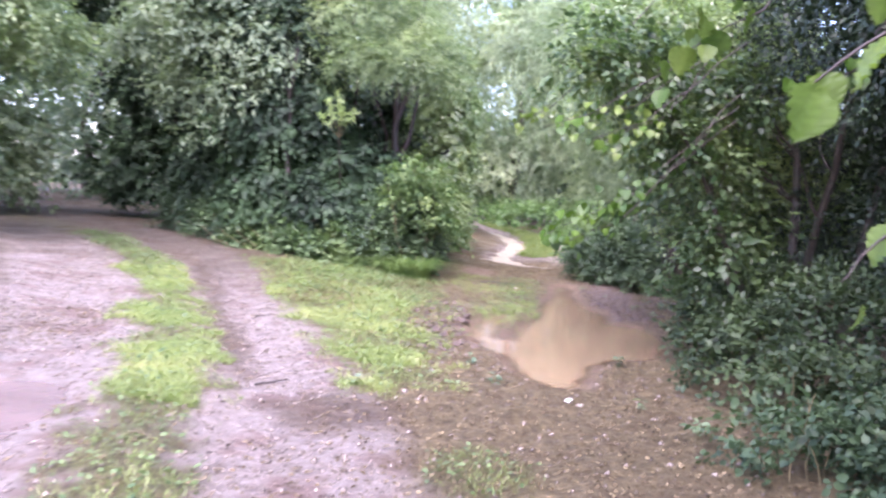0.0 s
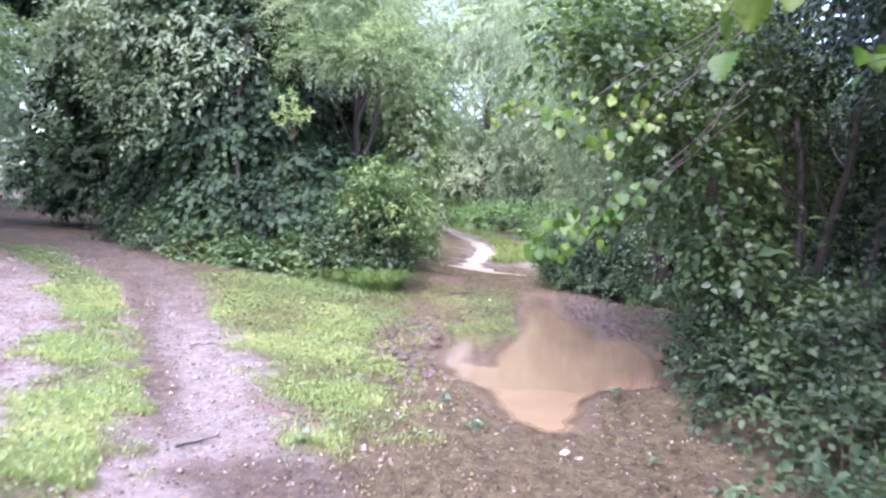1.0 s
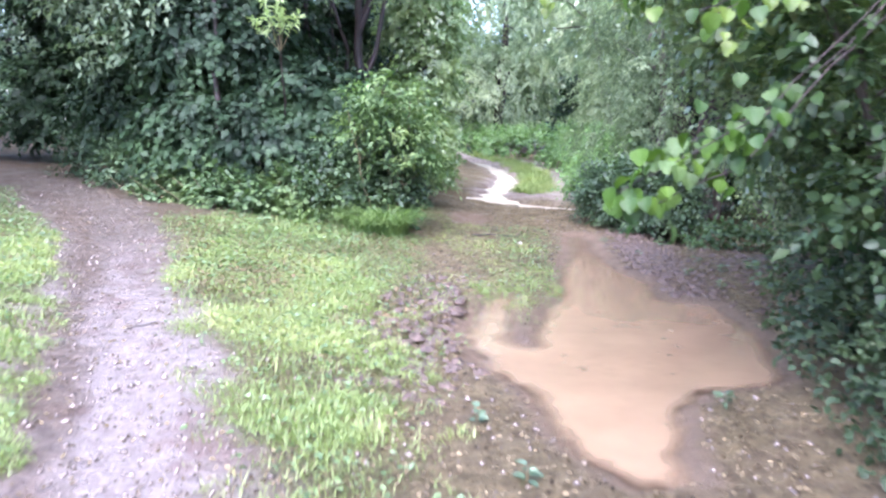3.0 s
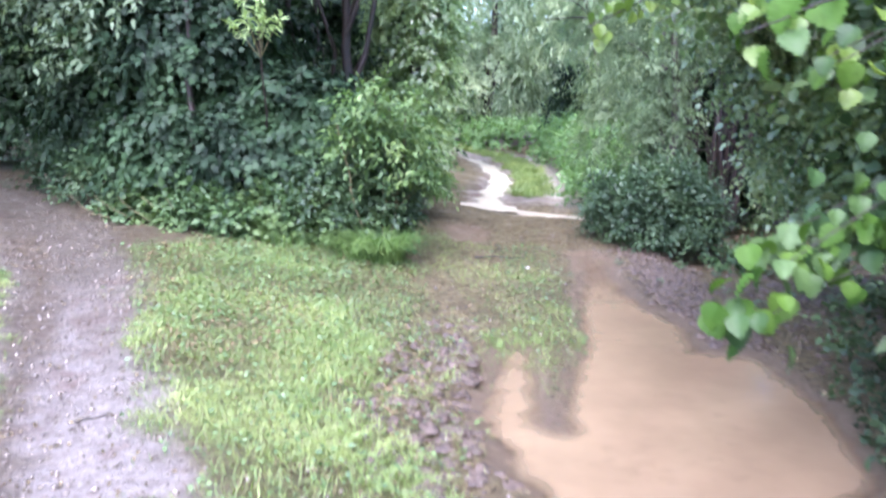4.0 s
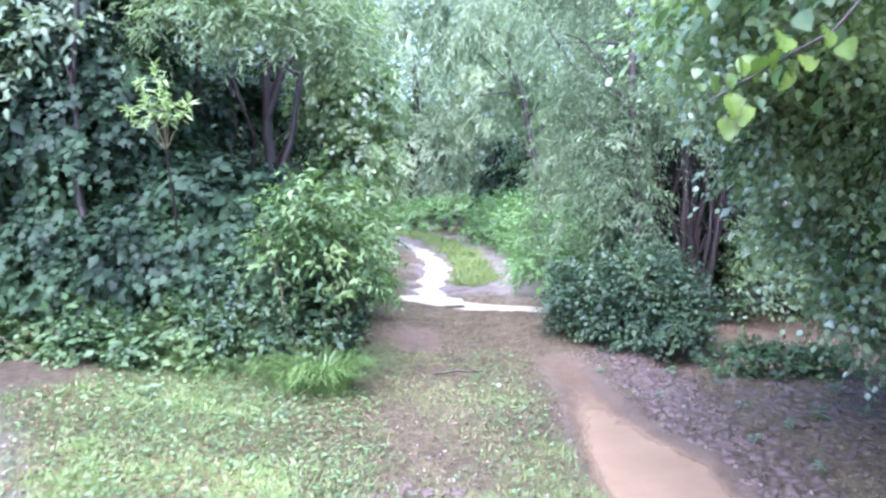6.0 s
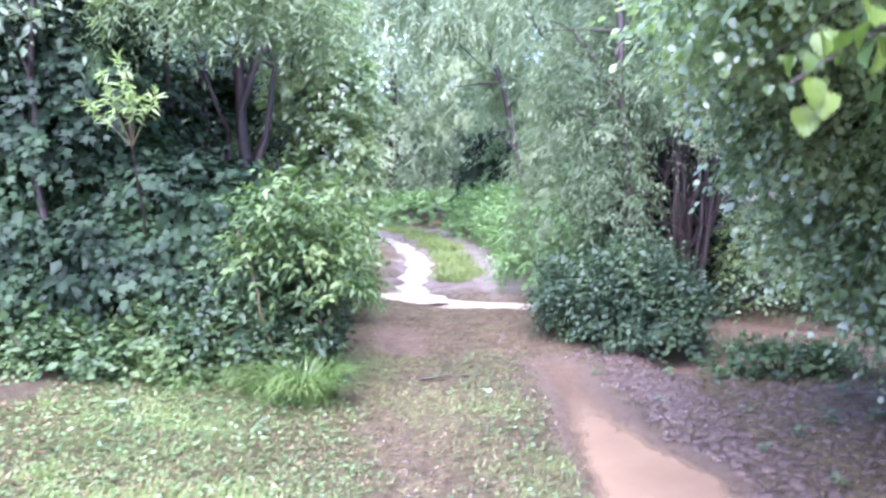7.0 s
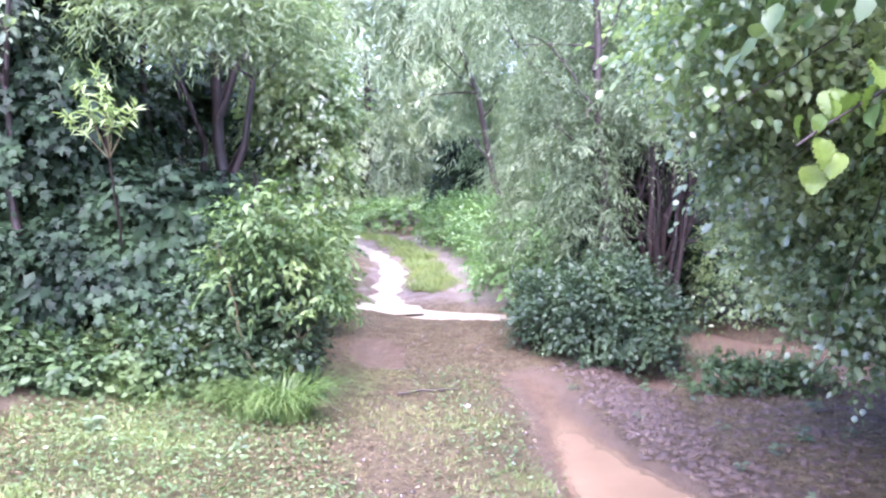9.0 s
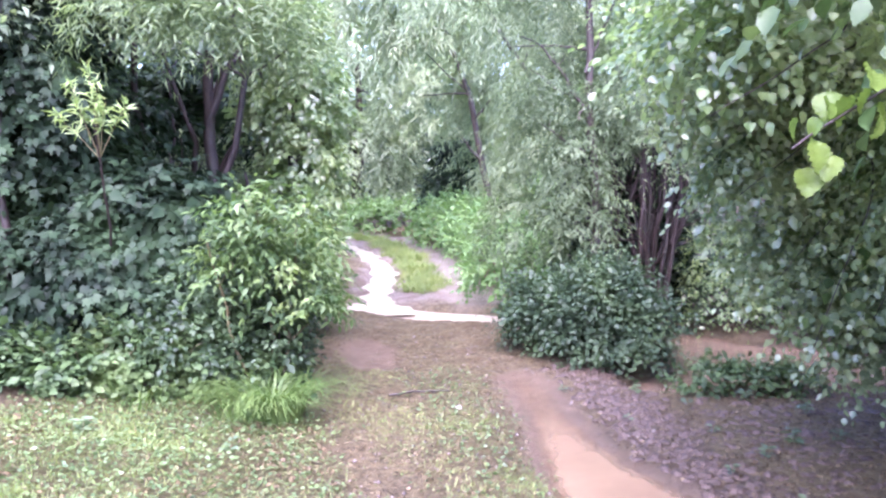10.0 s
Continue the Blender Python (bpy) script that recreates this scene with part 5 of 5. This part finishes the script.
def flat_leaves(name, seed, n, box, keep, size, rise, mat, outline, label, category, tilt=0.35):
    rng = np.random.default_rng(seed)
    x, y = scatter(rng, n, box, keep)
    n = len(x)
    a = rng.uniform(0, 6.28, n)
    pos = np.stack([x, y, height(x, y) + 0.006 + rise * rng.random(n)], 1)
    along = np.stack([np.cos(a), np.sin(a), rng.normal(0, 0.2, n)], 1)
    up = np.array([0, 0, 1.0]) + rng.normal(0, tilt, (n, 3))
    whole(name, leaf_mesh(name, pos, along, up, size * rng.uniform(0.5, 1.3, n), outline, mat), label, category, "stuff")


def patchy(x, y):
    return turf_mask(x, y) * (1 - 0.35 * step(y, 9.0, 10.5)) * (0.16 + 0.84 * step(wave(x, y, 3.5, 61) + 0.5 * wave(x, y, 9, 62) - 0.75 * step(y, 8.8, 10.8), -0.5, 0.4))


def weedy(x, y):
    return turf_mask(x, y) * (0.2 + 0.5 * step(y + 0.8 * wave(x, y, 3, 51), 8.5, 11.0))


def sparse(x, y):
    """Thin tufts on the trodden middle of the track."""
    return (1 - step(np.abs(x - 0.25 - 0.02 * (y - 10)), 0.3, 0.85)) * step(wave(x, y, 3, 71) + 0.6 * wave(x, y, 8, 72), -0.2, 0.7) * (pool_depth(x, y) < -0.05) * (to_line(x, y, BROOK) > 0.7)


def littered(x, y):
    right = step(x, 1.6, 2.4) * step(y, 3, 5)
    path = 0.7 * (1 - step(np.abs(x - 0.7), 0.9, 1.8))
    verge = 0.4 * step(in_area(x, y, VERGE), -0.2, 0.1) * step(y, 9, 11)
    lane = 0.25 * (1 - step(to_line(x, y, STRIP), 0.8, 2.2))
    heap_ = 1.0 * step(1 - np.hypot((x + 3.0) / 0.7, (y - 5.9) / 1.3), 0.0, 0.4)
    return np.maximum.reduce([right, path, verge, lane, heap_]) * (pool_depth(x, y) < -0.1) * (to_line(x, y, BROOK) > 0.7)


blades("verge_grass", 31, 110000, (-4, 1, 4, 13), patchy, 0.055, "short wet bright green grass between lane and track")
blades("lane_grass", 32, 40000, (-6, 1.2, 1.5, 13), patchy, 0.05, "grass strip between the lane's wheel ruts")
blades("withered_grass", 37, 13000, (-5, 1.2, 2, 13), turf_mask, 0.055, "withered straw-coloured blades among the turf", WITHERED)
blades("track_grass", 38, 5200, (-0.9, 1.3, 8.6, 15), sparse, 0.045, "thin grass sprouting between the track's ruts")
blades("far_grass", 33, 15000, (-1, 3, 18, 33), turf_mask, 0.18, "bright grass in the middle of the far track")
flat_leaves("verge_weeds", 34, 19000, (-6, 1.5, 2, 13.5), weedy, 0.038, 0.05, CLOVER, DIAMOND, "small round weed leaves in the turf", "weeds")
flat_leaves("leaf_litter", 35, 44000, (-4.5, 5, 2.5, 16), littered, 0.028, 0.008, STRAW, DIAMOND, "wet brown dead leaves lying on the mud", "leaf litter")

flat_leaves("verge_litter", 39, 3000, (-3.5, 0.5, 7.5, 12.5), lambda x, y: step(in_area(x, y, VERGE), -0.1, 0.2) * step(wave(x, y, 2.5, 81), -0.3, 0.4), 0.036, 0.03, WITHERED, DIAMOND, "withered leaves caught in the turf", "leaf litter")


def pebbles():
    rng = np.random.default_rng(36)

    def stony(x, y):
        lane = 1 - step(np.minimum(to_line(x, y, RUT_R), to_line(x, y, RUT_L)), 0.4, 0.9)
        path = 0.45 * (1 - step(to_line(x, y, TRACK), 1.0, 2.0))
        return np.maximum(lane, path) * (pool_depth(x, y) < -0.05)

    x, y = scatter(rng, 6000, (-6, 3, 2, 17), stony)
    n = len(x)
    base = np.array([(1, 0, 0), (0, 1, 0), (-1, 0, 0), (0, -1, 0), (0, 0, 0.7), (0, 0, -0.7)], float)
    tri = np.array([(0, 1, 4), (1, 2, 4), (2, 3, 4), (3, 0, 4), (1, 0, 5), (2, 1, 5), (3, 2, 5), (0, 3, 5)])
    s = 0.008 + 0.016 * rng.random(n) ** 3
    v = base[None] * s[:, None, None] * rng.uniform(0.6, 1.3, (n, 6, 1))
    a = rng.uniform(0, 6.28, n)
    c, d = np.cos(a)[:, None], np.sin(a)[:, None]
    v = np.stack([v[:, :, 0] * c - v[:, :, 1] * d, v[:, :, 0] * d + v[:, :, 1] * c, v[:, :, 2]], 2)
    v += np.stack([x, y, height(x, y) + s * 0.2], 1)[:, None]
    f = tri[None] + (np.arange(n) * 6)[:, None, None]
    m, nt, nodes, links, p = material("wet_pebble")
    geo = nodes.new("ShaderNodeNewGeometry")
    links.new(mixer(nt, geo.outputs["Random Per Island"], (0.06, 0.046, 0.036), (0.19, 0.155, 0.13)), p.inputs["Base Color"])
    p.inputs["Roughness"].default_value = 0.6
    whole("pebbles", mesh_of("pebbles", v.reshape(-1, 3), f.reshape(-1, 3), m), "small wet pebbles strewn over lane and track", "pebbles", "stuff")


pebbles()


def clods():
    """Lumps of churned mud beside the puddle and the wheel tracks."""
    rng = np.random.default_rng(38)

    def churned(x, y):
        right = (1 - step(np.abs(x - 2.05 - 0.05 * (y - 10)) + 0.2 * wave(x, y, 4, 71), 0.1, 0.45)) * step(y, 8.5, 10) * step(16.5 - y, 0, 1)
        left = 1 - step(np.hypot((x + 0.02) / 0.42, (y - 8.0) / 1.9), 0.6, 1.1)
        bank = 0.3 * step(x, 2.0, 2.6) * step(y, 8.5, 9.5) * step(12.2 - y, 0, 0.4)
        return np.maximum.reduce([right, left, bank]) * (pool_depth(x, y) < -0.1)

    x, y = scatter(rng, 3000, (-0.8, 4.2, 5.5, 16.5), churned)
    n = len(x)
    a, b = np.meshgrid(np.arange(6) * np.pi / 3, (0.25, 0.9))
    ring = np.stack([np.cos(a) * np.cos(b), np.sin(a) * np.cos(b), np.sin(b)], 2).reshape(-1, 3)
    base = np.concatenate([ring, [(0, 0, 1.0)]])
    tri = [(i, (i + 1) % 6, 6 + i) for i in range(6)] + [((i + 1) % 6, 6 + (i + 1) % 6, 6 + i) for i in range(6)] + [(6 + i, 6 + (i + 1) % 6, 12) for i in range(6)]
    k = 0.012 + 0.04 * rng.random(n) ** 1.6
    v = base[None] * k[:, None, None] * rng.uniform(0.7, 1.3, (n, 13, 1)) * np.array([1.3, 1.0, 0.8])
    t = rng.uniform(0, 6.28, n)
    c, d = np.cos(t)[:, None], np.sin(t)[:, None]
    v = np.stack([v[:, :, 0] * c - v[:, :, 1] * d, v[:, :, 0] * d + v[:, :, 1] * c, v[:, :, 2]], 2)
    v += np.stack([x, y, height(x, y) - k * 0.4], 1)[:, None]
    f = np.array(tri)[None] + (np.arange(n) * 13)[:, None, None]
    m, nt, nodes, links, p = material("churned_mud")
    mud = mixer(nt, ramp(nt, noise_node(nt, 20, 5), 0.32, 0.68), (0.03, 0.019, 0.014), (0.1, 0.068, 0.05))
    links.new(mud, p.inputs["Base Color"])
    p.inputs["Roughness"].default_value = 0.6
    bump = nodes.new("ShaderNodeBump")
    bump.inputs["Strength"].default_value, bump.inputs["Distance"].default_value = 0.8, 0.02
    links.new(noise_node(nt, 60, 4), bump.inputs["Height"])
    links.new(bump.outputs[0], p.inputs["Normal"])
    whole("mud_clods", mesh_of("mud_clods", v.reshape(-1, 3), f.reshape(-1, 3), m), "lumps of churned wet mud along the puddle", "mud", "stuff")


clods()


def grass_tuft(seed, x, y, n, tall, label):
    """A clump of long arching blades."""
    rng = np.random.default_rng(seed)
    ob = thing("grass_tuft", x, y, float(height(x, y)), label, "grass")
    a = rng.uniform(0, 6.28, n)
    r = 0.24 * np.sqrt(rng.random(n))
    k = 6
    t = np.linspace(0, 1, k)
    h, reach = tall * rng.uniform(0.6, 1.1, n), tall * rng.uniform(0.4, 1.15, n)
    b = a + rng.normal(0, 0.7, n)
    cx = (r * np.cos(a))[:, None] + np.cos(b)[:, None] * reach[:, None] * t[None] ** 1.6
    cy = (r * np.sin(a))[:, None] + np.sin(b)[:, None] * reach[:, None] * t[None] ** 1.6
    cz = h[:, None] * (1.25 * t - 0.85 * t**2.6)[None]
    w = 0.006 * (1 - t**2)[None] + 0.0008
    sx, sy = -np.sin(a)[:, None] * w, np.cos(a)[:, None] * w
    v = np.stack([np.stack([cx - sx, cy - sy, cz], 2), np.stack([cx + sx, cy + sy, cz], 2)], 2).reshape(-1, 3)
    q = np.array([(2 * i, 2 * i + 1, 2 * i + 3, 2 * i + 2) for i in range(k - 1)])
    f = (q[None] + (np.arange(n) * 2 * k)[:, None, None]).reshape(-1, 4)
    part("long_grass", mesh_of("long_grass", v, f, TUFT), ob, kind="stuff")


grass_tuft(61, -0.72, 11.75, 340, 0.56, "tuft of long arching bright grass beside the track")
grass_tuft(62, -0.95, 11.8, 120, 0.4, "small grass tuft at the bramble's foot")
grass_tuft(63, -1.75, 12.0, 50, 0.4, "small grass tuft at the bramble's foot")


def stick(seed, a, b, r, label):
    rng = np.random.default_rng(seed)
    za, zb = float(height(a[0], a[1])), float(height(b[0], b[1]))
    ob = thing("fallen_stick", a[0], a[1], za, label, "stick")
    line = bent(rng, (0, 0, r), (b[0] - a[0], b[1] - a[1], zb - za + r), 6, 0.012)
    part("branch", mesh_of("branch", *tube(line, np.linspace(r, r * 0.5, 6), 6), BARK, True), ob)
    part("side_twig", mesh_of("side_twig", *tube(bent(rng, line[3], line[3] + np.array([0.06, 0.05, 0.01]), 4, 0.006), np.linspace(r * 0.5, r * 0.2, 4), 5), BARK, True), ob)


stick(71, (-0.95, 4.75), (-0.8, 5.0), 0.008, "thin dark fallen stick on the lane")
stick(72, (-1.75, 7.35), (-1.6, 7.42), 0.008, "thin dark fallen stick on the lane")
stick(73, (0.05, 7.3), (0.3, 7.9), 0.012, "muddy fallen stick in the churned track")
stick(74, (-0.15, 7.9), (0.25, 8.0), 0.01, "muddy fallen stick in the churned track")
stick(75, (0.2, 12.6), (0.75, 12.75), 0.012, "dark fallen stick across the track")


def stone(seed, x, y, r, label):
    """A rounded, uneven stone, half sunk."""
    rng = np.random.default_rng(seed)
    bm = bmesh.new()
    bmesh.ops.create_icosphere(bm, subdivisions=2, radius=r)
    for v in bm.verts:
        v.co *= rng.uniform(0.8, 1.15)
        v.co.z *= 0.6
    me = bpy.data.meshes.new("stone")
    bm.to_mesh(me)
    bm.free()
    me.materials.append(PALE)
    ob = tagged(new("stone", me), label, "stone")
    ob.location = (x, y, float(height(x, y)) + r * 0.15)


PALE, pn, pnodes, plinks, pp = material("pale_stone")
plinks.new(mixer(pn, ramp(pn, noise_node(pn, 30, 4), 0.35, 0.65), (0.2, 0.18, 0.16), (0.4, 0.37, 0.34)), pp.inputs["Base Color"])
pp.inputs["Roughness"].default_value = 0.5
stone(81, 1.05, 5.15, 0.03, "pale broken stone lying in the mud")
stone(82, 1.13, 5.12, 0.018, "pale broken stone lying in the mud")
stone(83, -0.62, 6.2, 0.025, "small pale stone at the lane's edge")
stone(84, 0.75, 12.2, 0.03, "small pale stone on the track")


# ---- small weeds on the mud ----
def weed_blade(mat):
    tv, tf = ROUND
    return mesh_of("weed_leaf", tv * np.array([0.8, 1, 1]), tf, mat)


WEED_LEAF = weed_blade(BROAD_ONE)


def weed(seed, x, y, leaves, size, label):
    """A low rosette: a short stem and single leaves round it."""
    rng = np.random.default_rng(seed)
    ob = thing("weed_plant", x, y, float(height(x, y)) - 0.005, label, "weed", "weeds on the muddy bank")
    part("stem", mesh_of("stem", *tube(bent(rng, (0, 0, 0), (0.02, 0, size * 1.4), 5, 0.004), np.linspace(0.004, 0.002, 5), 5), TWIG, True), ob)
    for k in range(leaves):
        a = k * 2.4 + rng.normal(0, 0.3)
        rise = rng.uniform(0.1, 1.2)
        y_ = unit(np.array([math.cos(a), math.sin(a), rng.uniform(-0.1, 0.5)]))
        x_ = unit(np.cross(y_, np.array([0, 0, 1.0]) + rng.normal(0, 0.2, 3)))
        z_ = np.cross(x_, y_)
        q = size * rng.uniform(0.6, 1.1)
        base = (0.005 * math.cos(a), 0.005 * math.sin(a), size * rise)
        part("leaf", WEED_LEAF, ob).matrix_basis = Matrix([[q * x_[i], q * y_[i], q * z_[i], base[i]] for i in range(3)] + [[0, 0, 0, 1]])


LOWLY = "small green weed rooted in the mud"
for k, (wx, wy, wn, ws) in enumerate([(2.95, 10.9, 14, 0.09), (2.35, 12.4, 10, 0.07), (1.95, 13.5, 9, 0.06), (3.4, 11.5, 12, 0.08), (2.6, 11.9, 8, 0.06), (2.2, 10.3, 9, 0.06), (0.55, 5.6, 10, 0.06), (0.35, 6.2, 9, 0.06), (1.75, 4.5, 10, 0.07), (1.55, 6.6, 9, 0.06), (-0.35, 4.9, 9, 0.05), (-1.95, 11.2, 12, 0.09), (-0.95, 10.9, 10, 0.08), (1.5, 5.0, 9, 0.06), (2.6, 10.6, 10, 0.07), (2.35, 9.7, 9, 0.06), (3.1, 11.9, 11, 0.08), (2.75, 12.7, 10, 0.07), (2.0, 11.6, 8, 0.05), (2.5, 11.2, 8, 0.06), (1.75, 12.6, 8, 0.05), (3.3, 10.9, 10, 0.08)]):
    weed(90 + k, wx, wy, wn, ws, LOWLY)
